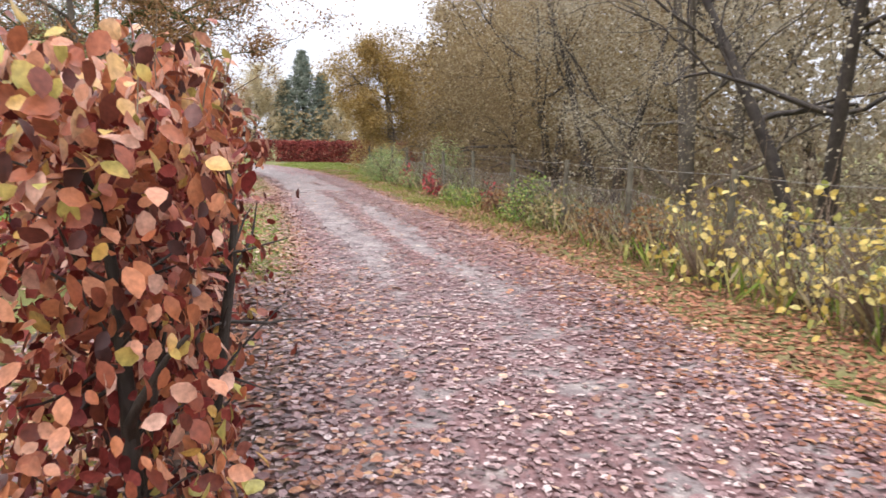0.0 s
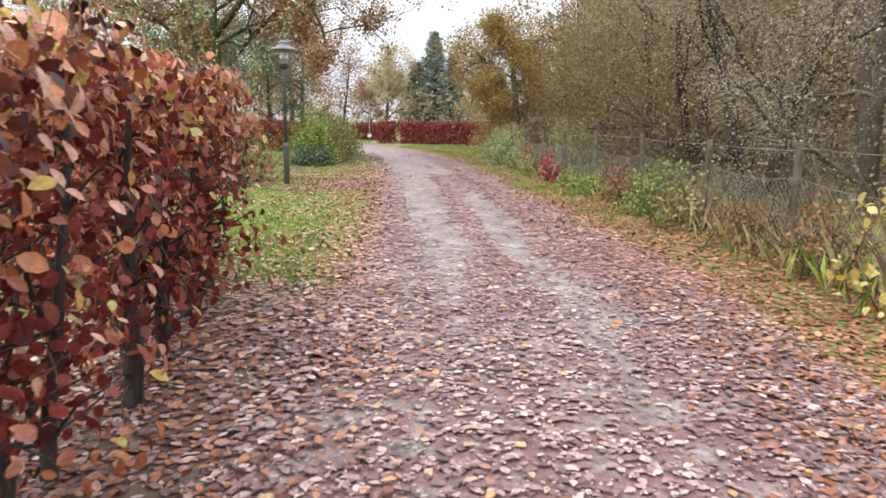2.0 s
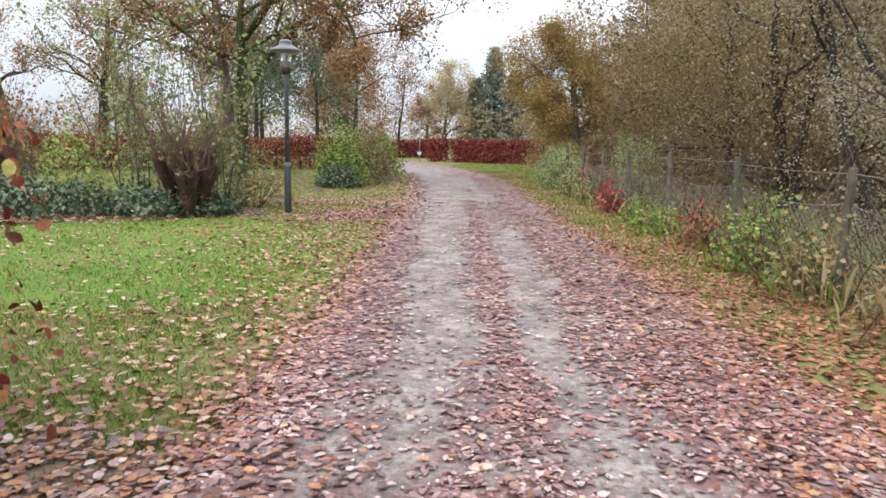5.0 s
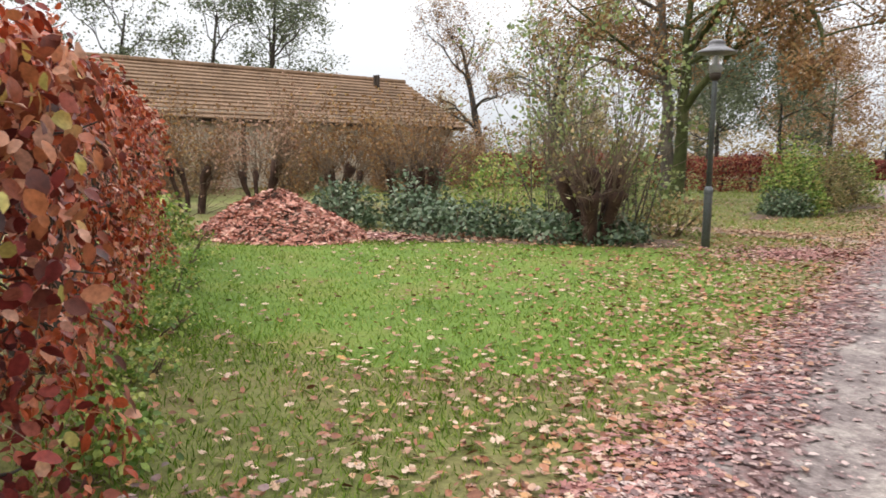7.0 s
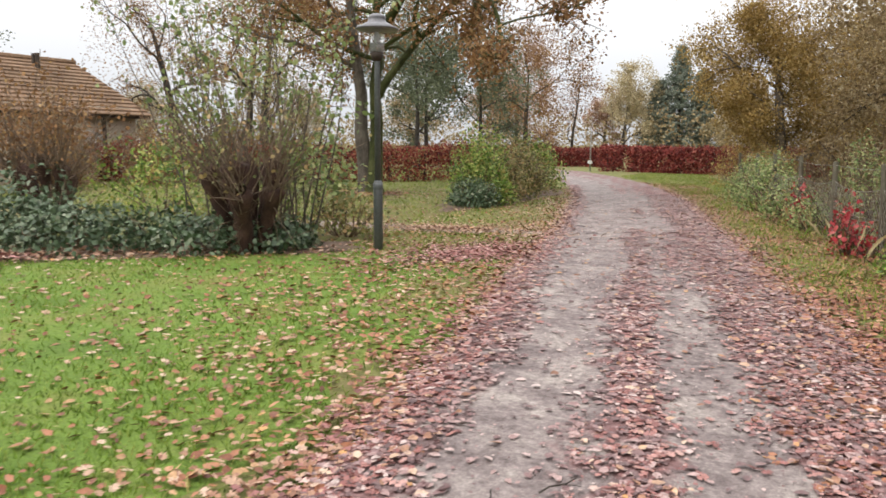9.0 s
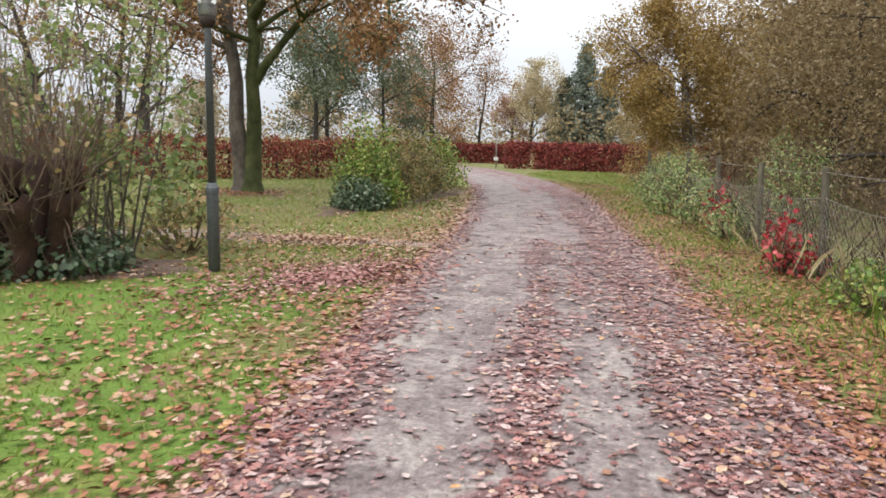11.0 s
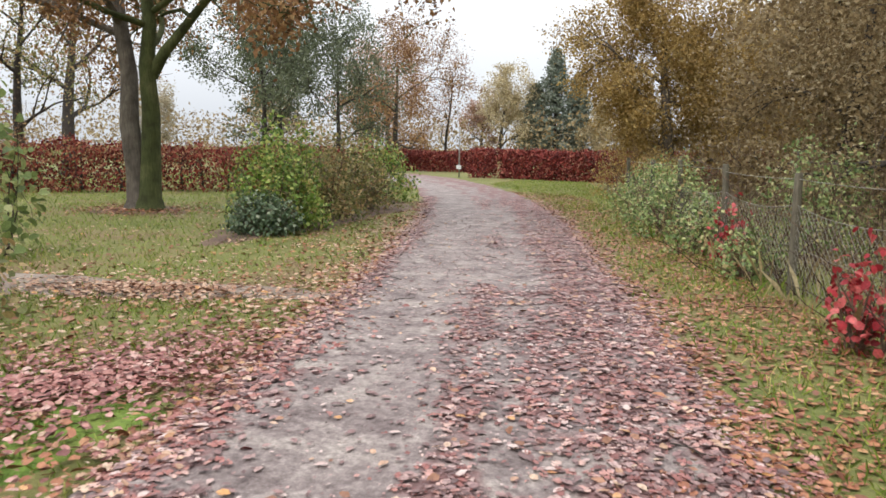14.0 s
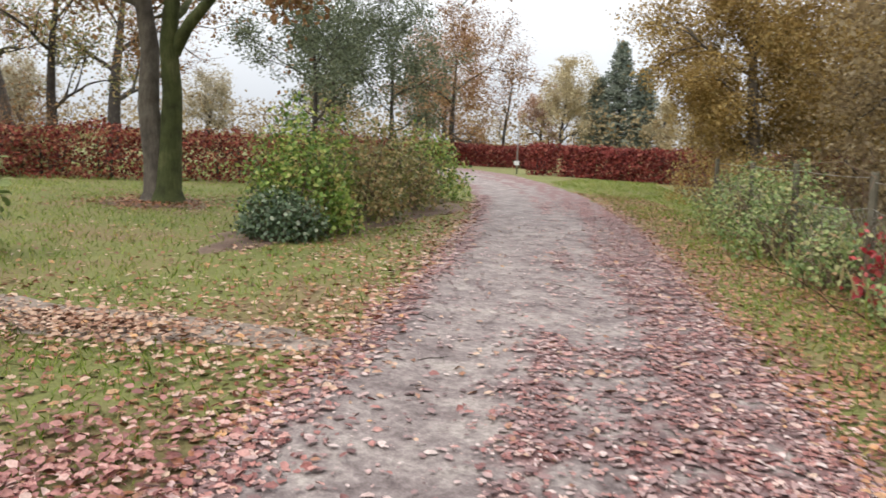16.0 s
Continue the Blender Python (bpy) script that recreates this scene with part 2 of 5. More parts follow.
HOOD = rough_mat("lamp_hood_grey", [(0.3, (0.13, 0.13, 0.145)), (0.7, (0.2, 0.2, 0.215))], 0.3, 0.03, 0.35, 0.001, 0.5)
STEEL = rough_mat("galvanised_steel", [(0.3, (0.34, 0.34, 0.33)), (0.7, (0.5, 0.5, 0.5))], 0.2, 0.02, 0.45, 0.001, 0.5, 0.6)
WIRE = rough_mat("old_wire_grey", [(0.3, (0.26, 0.25, 0.22)), (0.7, (0.42, 0.40, 0.36))], 0.5, 0.05, 0.5, 0.001, 0.5, 0.3)
TILE = rough_mat("roof_tile_mossy_ochre", [(0.3, (0.13, 0.078, 0.045)), (0.5, (0.205, 0.128, 0.077)), (0.7, (0.27, 0.172, 0.11))], 1.6, 0.12, 0.85, 0.01)
RENDER_WALL = rough_mat("wall_cream_plaster", [(0.3, (0.5, 0.42, 0.33)), (0.7, (0.62, 0.55, 0.45))], 1.5, 0.1, 0.9, 0.004)
TIMBER = rough_mat("dark_stained_timber", [(0.3, (0.03, 0.022, 0.018)), (0.7, (0.08, 0.06, 0.045))], 0.3, 0.03, 0.7, 0.004)
WHITE_PAINT = rough_mat("white_enamel", [(0.3, (0.6, 0.6, 0.6)), (0.7, (0.75, 0.75, 0.75))], 0.5, 0.05, 0.5, 0.001)


def glass_mat(name):
    m, nt, b = start_mat(name, 0.08, 0.5)
    b.inputs["Base Color"].default_value = (0.9, 0.92, 0.92, 1)
    b.inputs["Transmission Weight"].default_value = 0.9
    b.inputs["IOR"].default_value = 1.45
    return m


GLASS = glass_mat("lamp_glass")


def road_mat():
    """Compacted grit, paler in the worn ruts, with a skin of rotted red-brown leaf where leaves lie thick."""
    m, nt, b = start_mat("gravel_road_mauve_grey", 0.72, 0.35)
    big = noise_node(nt, 0.4, 8, 0.72)
    r = ramp_node(nt, [(0.34, (0.13, 0.10, 0.098)), (0.5, (0.25, 0.21, 0.20)), (0.64, (0.365, 0.325, 0.295))])
    nt.links.new(big.outputs[0], r.inputs[0])
    g = nt.nodes.new("ShaderNodeNewGeometry")
    v = nt.nodes.new("ShaderNodeTexVoronoi")
    v.inputs["Scale"].default_value = 70
    nt.links.new(g.outputs["Position"], v.inputs["Vector"])
    vr = ramp_node(nt, [(0.0, (1.25, 1.22, 1.2)), (0.5, (0.9, 0.9, 0.9)), (1.0, (0.6, 0.6, 0.6))])
    nt.links.new(v.outputs["Distance"], vr.inputs[0])
    fine = noise_node(nt, 0.05, 6, 0.75)
    fr = ramp_node(nt, [(0.3, (0.62, 0.6, 0.6)), (0.7, (1.25, 1.25, 1.25))])
    nt.links.new(fine.outputs[0], fr.inputs[0])
    mush = ramp_node(nt, [(0.3, (0.085, 0.043, 0.042)), (0.5, (0.18, 0.098, 0.095)), (0.7, (0.29, 0.175, 0.165))])
    nt.links.new(fine.outputs[0], mush.inputs[0])
    worn = nt.nodes.new("ShaderNodeAttribute")
    worn.attribute_name = "leaf_skin"
    patch = noise_node(nt, 0.22, 5, 0.7)
    both = nt.nodes.new("ShaderNodeMath")
    both.operation = "ADD"
    nt.links.new(worn.outputs["Fac"], both.inputs[0])
    nt.links.new(patch.outputs[0], both.inputs[1])
    edge = ramp_node(nt, [(0.74, (0, 0, 0)), (1.08, (1, 1, 1))])
    edge.color_ramp.elements[1].position = 1.0
    nt.links.new(both.outputs[0], edge.inputs[0])
    grit = mul(nt, mul(nt, r.outputs[0], vr.outputs[0], 0.6), fr.outputs[0])
    x = nt.nodes.new("ShaderNodeMix")
    x.data_type = "RGBA"
    nt.links.new(edge.outputs[0], x.inputs[0])
    nt.links.new(grit, x.inputs[6])
    nt.links.new(mush.outputs[0], x.inputs[7])
    nt.links.new(x.outputs[2], b.inputs["Base Color"])
    bump(nt, b, fine.outputs[0], 0.7, 0.012)
    return m


ROAD = road_mat()
PATH_SOIL = rough_mat("side_path_pale_earth", [(0.3, (0.187, 0.148, 0.117)), (0.55, (0.296, 0.242, 0.203)), (0.75, (0.359, 0.312, 0.265))], 0.5, 0.04, 0.85, 0.015)

# ---- mesh tools ----
rng = np.random.default_rng(7)


def mesh_obj(name, verts, tris, material, parent=None, smooth=True):
    """One mesh object from arrays of vertices and of faces with equal corner counts."""
    verts, tris = np.asarray(verts, np.float32), np.asarray(tris, np.int32)
    me = bpy.data.meshes.new(name)
    k = tris.shape[1]
    me.vertices.add(len(verts))
    me.vertices.foreach_set("co", verts.ravel())
    me.loops.add(tris.size)
    me.loops.foreach_set("vertex_index", tris.ravel())
    me.polygons.add(len(tris))
    me.polygons.foreach_set("loop_start", np.arange(0, tris.size, k, dtype=np.int32))
    me.polygons.foreach_set("use_smooth", np.full(len(tris), smooth))
    me.update(calc_edges=True)
    me.materials.append(material)
    ob = new(name, me)
    if parent:
        ob.parent = parent
    return ob


def part(name, bm, material, parent, label=""):
    me = bpy.data.meshes.new(name)
    bm.to_mesh(me)
    bm.free()
    me.materials.append(material)
    ob = new(name, me)
    ob.parent = parent
    return tagged(ob, label)


def unit(v):
    return v / np.maximum(np.linalg.norm(v, axis=-1, keepdims=True), 1e-9)


def basis(normal, tip):
    """Leaf frames: y along the tip, z near the normal."""
    y = unit(tip)
    x = unit(np.cross(y, normal))
    return np.stack([x, y, np.cross(x, y)], 1)


def leaf_shape(outline, cup):
    """A leaf of unit length: half widths along its spine, folded at the midrib."""
    n = len(outline)
    right = [(w, t, cup * w) for t, w in outline]
    left = [(-w, t, cup * w) for t, w in outline]
    ring = [(0, 0, 0)] + right + [(0, 1, -0.08)] + left[::-1]
    v = np.array(ring + [(0, 0.5, 0.02)])
    c = len(ring)
    return v, np.array([(c, k, (k + 1) % c) for k in range(c)])


BEECH_LEAF = leaf_shape([(0.14, 0.2), (0.42, 0.34), (0.76, 0.25)], 0.22)
OVAL = leaf_shape([(0.27, 0.33), (0.68, 0.29)], 0.24)
OAK = (np.array([(0, 0, 0), (0.3, 0.33, 0.1), (0.17, 0.78, 0.08), (0, 1, -0.04), (-0.24, 0.66, 0.1), (-0.29, 0.3, 0.05)]), np.array([(0, 1, 2), (0, 2, 3), (0, 3, 4), (0, 4, 5)]))
def lobed_leaf():
    """A leaf with three pointed lobes a side of unequal reach."""
    half = [(0.28, 0.22), (0.13, 0.35), (0.40, 0.52), (0.17, 0.66), (0.25, 0.84)]
    ring = [(0, 0, 0)] + [(w, t, 0.16 * w) for w, t in half] + [(0, 1, -0.05)] + [(-w, t, 0.2 * w) for w, t in half[::-1]]
    c = len(ring)
    return np.array(ring + [(0, 0.5, 0.0)]), np.array([(c, k, (k + 1) % c) for k in range(c)])


LOBED = lobed_leaf()
REED = (np.array([(-0.008, 0, 0), (0.008, 0, 0), (0.006, 0.6, 0.06), (0, 1, 0.25)]), np.array([(0, 1, 2), (0, 2, 3)]))
DIAMOND = (np.array([(0, 0, 0), (0.34, 0.5, 0.08), (0, 1, 0), (-0.34, 0.5, 0.08)]), np.array([(0, 1, 2), (0, 2, 3)]))
BLADE = (np.array([(-0.06, 0, 0), (0.06, 0, 0), (0.035, 0.6, 0.06), (0, 1, 0.25)]), np.array([(0, 1, 2), (0, 2, 3)]))


def scatter(name, shape, places, frames, sizes, material, parent=None, smooth=True):
    """Many small pieces of one shape joined in one mesh."""
    v, f = shape
    n = len(places)
    out = np.einsum("kj,njc->nkc", v, frames) * np.asarray(sizes).reshape(n, 1, 1) + np.asarray(places)[:, None]
    tris = (f[None] + (np.arange(n) * len(v))[:, None, None]).reshape(-1, f.shape[1])
    ob = mesh_obj(name, out.reshape(-1, 3), tris, material, parent, smooth)
    return ob


def tumbled(n, up=0.4, r=rng):
    """Leaf frames that hang at random, facing upward on the whole."""
    nrm = unit(r.normal(size=(n, 3)) + (0, 0, up * 2))
    tip = r.normal(size=(n, 3)) + (0, 0, -0.5)
    return basis(nrm, tip)


def flat_lying(n, tilt=0.3, r=rng):
    nrm = unit(np.c_[r.normal(0, tilt, (n, 2)), np.ones(n)])
    a = r.uniform(0, 2 * np.pi, n)
    return basis(nrm, np.c_[np.cos(a), np.sin(a), r.normal(0, tilt * 0.4, n)])


def tubes_arrays(tubes):
    """Tapered round tubes along polylines: [(points, radii, sides)]."""
    vs, fs, off = [], [], 0
    for pts, rad, sides in tubes:
        pts, rad = np.asarray(pts, float), np.asarray(rad, float)
        d = unit(np.gradient(pts, axis=0))
        ref = np.where(np.abs(d[:, 2:3]) > 0.9, (1.0, 0, 0), (0, 0, 1.0))
        x = unit(np.cross(d, ref))
        y = np.cross(d, x)
        a = np.arange(sides) * 2 * np.pi / sides
        ring = pts[:, None] + rad[:, None, None] * (np.cos(a)[None, :, None] * x[:, None] + np.sin(a)[None, :, None] * y[:, None])
        m = len(pts)
        vs.append(ring.reshape(-1, 3))
        i, j = np.meshgrid(np.arange(m - 1), np.arange(sides), indexing="ij")
        a0, b0 = i * sides + j, i * sides + (j + 1) % sides
        quad = np.stack([a0, b0, b0 + sides, a0 + sides], -1).reshape(-1, 4) + off
        fs.append(quad)
        off += m * sides
    return np.concatenate(vs), np.concatenate(fs)


def tubes_obj(name, tubes, material, parent=None):
    v, f = tubes_arrays(tubes)
    return mesh_obj(name, v, f, material, parent)


def wander(p, d, length, steps, wobble, lift, r):
    """A crooked line that starts at p along d."""
    pts, q, d = [np.array(p, float)], np.array(p, float), np.array(d, float)
    for _ in range(steps):
        d = d + r.normal(0, wobble, 3) + (0, 0, lift)
        d /= np.linalg.norm(d)
        q = q + d * length / steps
        pts.append(q)
    return np.array(pts), d


def thing(name, x, y, label, category, group="", kind="", z=0.0):
    e = new(name)
    e.location = (x, y, z)
    e.empty_display_size = 0.2
    return tagged(e, label, category, group, kind)


# ---- the lie of the land: road edges by distance ahead ----
ROAD_Y = [-60, 0, 5, 8.4, 11.2, 15.3, 18.8, 22, 24, 27.2, 30, 35.3, 40, 46, 50, 54]
ROAD_L = [6, -0.6, -1.45, -1.8, -2.4, -3.5, -4.5, -5.35, -5.9, -6.9, -7.8, -9.9, -12.2, -16, -20, -27]
ROAD_R = [9, 3.6, 2.3, 1.65, 0.85, -0.25, -1.4, -2.2, -2.85, -3.75, -4.55, -6.4, -8.4, -11.6, -14, -17.5]
FENCE = [(4.3, 3.3), (3.65, 5.8), (3.1, 8.2), (2.5, 10.6), (1.95, 13.2), (1.25, 15.9), (0.45, 18.5), (-0.3, 21.2), (-1.0, 23.6), (-1.65, 26.0), (-2.35, 28.4), (-3.05, 30.8), (-3.8, 33.2)]
FX, FY = np.array(FENCE).T


def road_l(y):
    return np.interp(y, ROAD_Y, ROAD_L)


def road_r(y):
    return np.interp(y, ROAD_Y, ROAD_R)


def fence_x(y):
    return np.interp(y, np.r_[-20, FY, 60], np.r_[9.5, FX, -11])


def wavy(x, y, size=1.0):
    """Cheap smooth noise in -1..1 from sines."""
    x, y = np.asarray(x) / size, np.asarray(y) / size
    return (np.sin(1.7 * x + 0.6 * y + 1) + np.sin(-0.9 * x + 2.1 * y + 2) + np.sin(2.9 * x + 3.1 * y) * 0.6 + np.sin(5.3 * x - 4.1 * y + 4) * 0.4) / 3


# ---- ground ----
def leaf_density(x, y):
    """How thickly leaves lie, 0..1: thin in the wheel ruts, drifted along the rims."""
    u = (x - road_l(y)) / (road_r(y) - road_l(y))
    mid, far = np.clip((y - 7) / 4, 0, 1), np.clip((y - 16) / 2.5, 0, 1)
    patchy = wavy(x, y, 0.55)
    one = np.exp(-np.abs((u - 0.28 + 0.05 * wavy(y, y, 1.5)) / (0.1 + 0.07 * far)) ** 3)
    two = np.exp(-np.abs((u - 0.58 - 0.02 * far + 0.05 * wavy(y + 5, y, 1.7)) / 0.075) ** 3) * (1 - 0.55 * far)
    d = 0.8 + 0.2 * patchy - one * (0.14 + 0.66 * mid) - two * (0.36 + 0.42 * mid) - 0.3 * mid * (patchy > 0.15)
    bare = np.exp(-np.abs((u - 0.42) / 0.27) ** 4 - np.abs((y - 24.3 + patchy) / 1.4) ** 4) + np.exp(-((u - 0.45) / 0.3) ** 2 - ((y - 29.5) / 2.5) ** 2) * 0.7
    clump = 0.55 + 0.75 * (wavy(x * 1.3 + 2, y, 0.16) > -0.05)
    return np.clip((d - bare) * clump, 0.06, 1)


def build_ground():
    """One sheet out to the horizon, fine near the road."""
    gx = np.r_[-1500, -600, -250, -120, np.arange(-60, 30.1, 0.6), 60, 120, 300, 700, 1500]
    gy = np.r_[-1500, -500, -150, -60, np.arange(-20, 70.1, 0.6), 90, 140, 250, 600, 1500]
    X, Y = np.meshgrid(gx, gy)
    Z = 0.03 * wavy(X, Y, 1.9) - 0.02
    Z[(X < -50) | (X > 25) | (Y < -18) | (Y > 65)] = -0.02
    n, m = len(gx), len(gy)
    i, j = np.meshgrid(np.arange(m - 1), np.arange(n - 1), indexing="ij")
    a = i * n + j
    f = np.stack([a, a + 1, a + n + 1, a + n], -1).reshape(-1, 4)
    ob = mesh_obj("ground", np.stack([X, Y, Z], -1).reshape(-1, 3), f, GROUND)
    return tagged(ob, "damp turf and soil under grass and fallen leaves", "ground", kind="structure")


def strip(name, ys, left, right, z0, crown, material, cols=26, swell=0.05):
    """A ribbon of ground between two edges, domed, with worn uneven rims."""
    u = np.linspace(0, 1, cols)
    L = left + 0.14 * wavy(ys, ys * 0 + 3, 0.9) + 0.05 * wavy(ys, ys, 0.25)
    R = right + 0.14 * wavy(ys, ys * 0 + 9, 0.8) + 0.05 * wavy(ys, ys + 5, 0.27)
    X = L[:, None] * (1 - u) + R[:, None] * u
    Y = np.repeat(ys[:, None], cols, 1)
    rim = np.minimum(1, np.minimum(u, 1 - u) * 9)
    rut = np.exp(-((u - 0.3) / 0.09) ** 2) + np.exp(-((u - 0.6) / 0.09) ** 2)
    Z = z0 + crown * rim - 0.018 * rut + swell * 0.2 * wavy(X, Y, 0.5) * rim
    Z = np.where(rim < 0.01, -0.07, Z)
    n, m = cols, len(ys)
    i, j = np.meshgrid(np.arange(m - 1), np.arange(n - 1), indexing="ij")
    a = i * n + j
    f = np.stack([a, a + 1, a + n + 1, a + n], -1).reshape(-1, 4)
    return mesh_obj(name, np.stack([X, Y, Z], -1).reshape(-1, 3), f, material)


build_ground()
ys = np.r_[np.arange(-60, -4, 2.0), np.arange(-4, 38, 0.16), np.arange(38, 54.1, 0.6)]
track = strip("road", ys, road_l(ys), road_r(ys), 0.0, 0.03, ROAD)
xyz = np.empty(len(track.data.vertices) * 3, np.float32)
track.data.vertices.foreach_get("co", xyz)
skin = track.data.attributes.new("leaf_skin", "FLOAT", "POINT")
skin.data.foreach_set("value", (leaf_density(xyz[0::3], xyz[1::3]) * 0.75).astype(np.float32))
tagged(track, "mauve-grey gravel track with worn ruts and fallen leaves", "road", kind="structure")


def sheet(name, cx, cy, rx, ry, turn, material, z=0.012, seed=0):
    """A low irregular patch of bare soil."""
    a = np.linspace(0, 2 * np.pi, 40, endpoint=False)
    rows = [np.zeros((1, 3)) + (0, 0, z + 0.02)]
    for k, s in enumerate((0.35, 0.65, 0.88, 1.0)):
        w = 1 + 0.16 * np.sin(3 * a + seed) + 0.1 * np.sin(7 * a + 2 * seed) + 0.05 * np.sin(13 * a)
        rows.append(np.c_[rx * s * w * np.cos(a), ry * s * w * np.sin(a), np.full(40, (0.02, 0.015, 0.008, -0.06)[k] + z)])
    v = np.concatenate(rows)
    c, s = math.cos(radians(turn)), math.sin(radians(turn))
    v = np.c_[v[:, 0] * c - v[:, 1] * s + cx, v[:, 0] * s + v[:, 1] * c + cy, v[:, 2]]
    tri = [(0, 1 + k, 1 + (k + 1) % 40) for k in range(40)]
    for q in range(3):
        b = 1 + q * 40
        for k in range(40):
            k2 = (k + 1) % 40
            tri += [(b + k, b + 40 + k, b + 40 + k2), (b + k, b + 40 + k2, b + k2)]
    return mesh_obj(name, v, tri, material)


tagged(sheet("pavement", -8.1, 20.9, 3.2, 0.56, 12, PATH_SOIL, z=-0.01, seed=1), "pale trodden earth side path crossing the grass", "path", kind="structure")
tagged(sheet("lawn", -7.2, 13.3, 5.6, 4.0, 55, TURF, z=-0.012, seed=6), "bright green mown lawn turf", "lawn", kind="structure")
tagged(sheet("soil", -13.6, 28.25, 1.15, 0.95, 0, SOIL, z=-0.004, seed=2), "bare leaf-strewn earth round a tree foot", "ground", kind="structure")
tagged(sheet("soil", -9.4, 16.6, 3.2, 1.1, 42, SOIL, seed=3), "damp dark earth under shrubs at the lawn edge", "ground", kind="structure")
tagged(sheet("soil", -1.5, 4.6, 4.4, 0.7, 107, SOIL, seed=4), "leaf-covered earth under a hedge", "ground", kind="structure")
tagged(sheet("soil", -9.7, 29.6, 5.2, 1.2, 100, SOIL, seed=5), "bare earth under a row of shrubs", "ground", kind="structure")


# ---- trees and shrubs ----
def grow_tree(name, x, y, height, radius, label, leafm, seed, bark=BARK, lean=(0, 0), leaves=5000, leaf=0.09, clear=0.3,
              spread=0.45, stems=1, shape=DIAMOND, limbs=9, twigs=5, sag=0.0, spray=0.35, group="", open_top=0.0, flare=1.5, small=4, lines=None):
    r = np.random.default_rng(seed)
    root = thing(name, x, y, label, "tree", group)
    trunk, branch, tips = [], [], []
    stems = len(lines) if lines else stems
    for s in range(stems):
        a = s * 2 * np.pi / stems + seed
        off = np.array([np.cos(a), np.sin(a), 0]) * (radius * 1.1 if stems > 1 else 0)
        d = np.array([lean[0], lean[1], 1.0]) + off * (0.25 / max(radius, 0.05) if stems > 1 else 0)
        pts, _ = wander(off + (0, 0, -0.1), d / np.linalg.norm(d), height * r.uniform(0.86, 1.0), 9, 0.055, 0.03, r)
        t = np.linspace(0, 1, 10)
        if lines:
            lp = np.array(lines[s], float)
            pts = np.c_[tuple(np.interp(t, np.linspace(0, 1, len(lp)), lp[:, c]) for c in range(3))] + np.r_[np.zeros((2, 3)), r.normal(0, 0.06, (8, 3))]
        rad = radius * (1 - 0.9 * t ** 0.9) + 0.012
        rad[0] *= flare if s == 0 else 1.0
        rad = rad * (0.62 if lines and s else 1.0)
        foot = pts[0] + (pts[1] - pts[0]) * np.array([[0.14], [0.34]])
        fr0 = rad[1] + (rad[0] - rad[1]) * np.array([0.45, 0.12])
        trunk.append((np.insert(pts, 1, foot, 0), np.insert(rad, 1, fr0), 14))
        for k in range(limbs):
            f = clear + (1 - clear) * (k + r.uniform(0, 0.9)) / limbs
            f = min(f, 0.97)
            i = int(f * 9)
            p = pts[i] + (pts[min(i + 1, 9)] - pts[i]) * (f * 9 - i)
            a = k * 2.4 + r.uniform(-0.5, 0.5) + seed
            up = r.uniform(0.15, 0.8) + open_top
            d = np.array([np.cos(a), np.sin(a), up])
            ln = height * spread * (0.5 + 0.62 * math.sin(math.pi * min(1.0, max(0.0, (f - clear) / (1 - clear))) ** 0.8)) * r.uniform(0.75, 1.15) * (0.6 if s > 1 and lines else 1.0)
            lp, ld = wander(p, d / np.linalg.norm(d), ln, 6, 0.16, 0.02 - sag, r)
            lr = np.interp(f, t, rad) * r.uniform(0.42, 0.62)
            (trunk if lr > 0.05 else branch).append((lp, lr * (1 - np.linspace(0, 0.85, 7)) + 0.006, 6))
            for q in range(twigs):
                g = r.uniform(0.25, 1.0)
                j = min(int(g * 6), 5)
                tp = lp[j] + (lp[j + 1] - lp[j]) * (g * 6 - j)
                td = unit(r.normal(size=3) * 0.9 + unit(lp[j + 1] - lp[j]) * 0.9 + (0, 0, 0.15 - sag * 3))
                sp, _ = wander(tp, td, ln * r.uniform(0.25, 0.5), 4, 0.22, -sag, r)
                branch.append((sp, max(lr * 0.3, 0.008) * (1 - np.linspace(0, 0.8, 5)) + 0.003, 4))
                tips.append(sp[1:])
                for w in range(small):
                    h = r.integers(1, 5)
                    wp, _ = wander(sp[h], unit(r.normal(size=3)), ln * r.uniform(0.1, 0.22), 3, 0.25, -sag, r)
                    branch.append((wp, np.array([0.007, 0.005, 0.004, 0.002]) * (1 + height / 14), 3))
                    tips.append(wp[1:])
    tubes_obj("trunk", trunk, bark, root)
    if branch:
        tagged(tubes_obj("branchwork", branch, bark, root), kind="stuff")
    if leaves:
        tips = np.concatenate(tips)
        at = tips[r.integers(0, len(tips), leaves)] + r.normal(0, spray * 0.5, (leaves, 3))
        at = at[at[:, 2] > 0.15]
        tagged(scatter("crown", shape, at, tumbled(len(at), 0.4, r), leaf * r.uniform(0.6, 1.35, len(at)), leafm, root), kind="stuff")
    return root


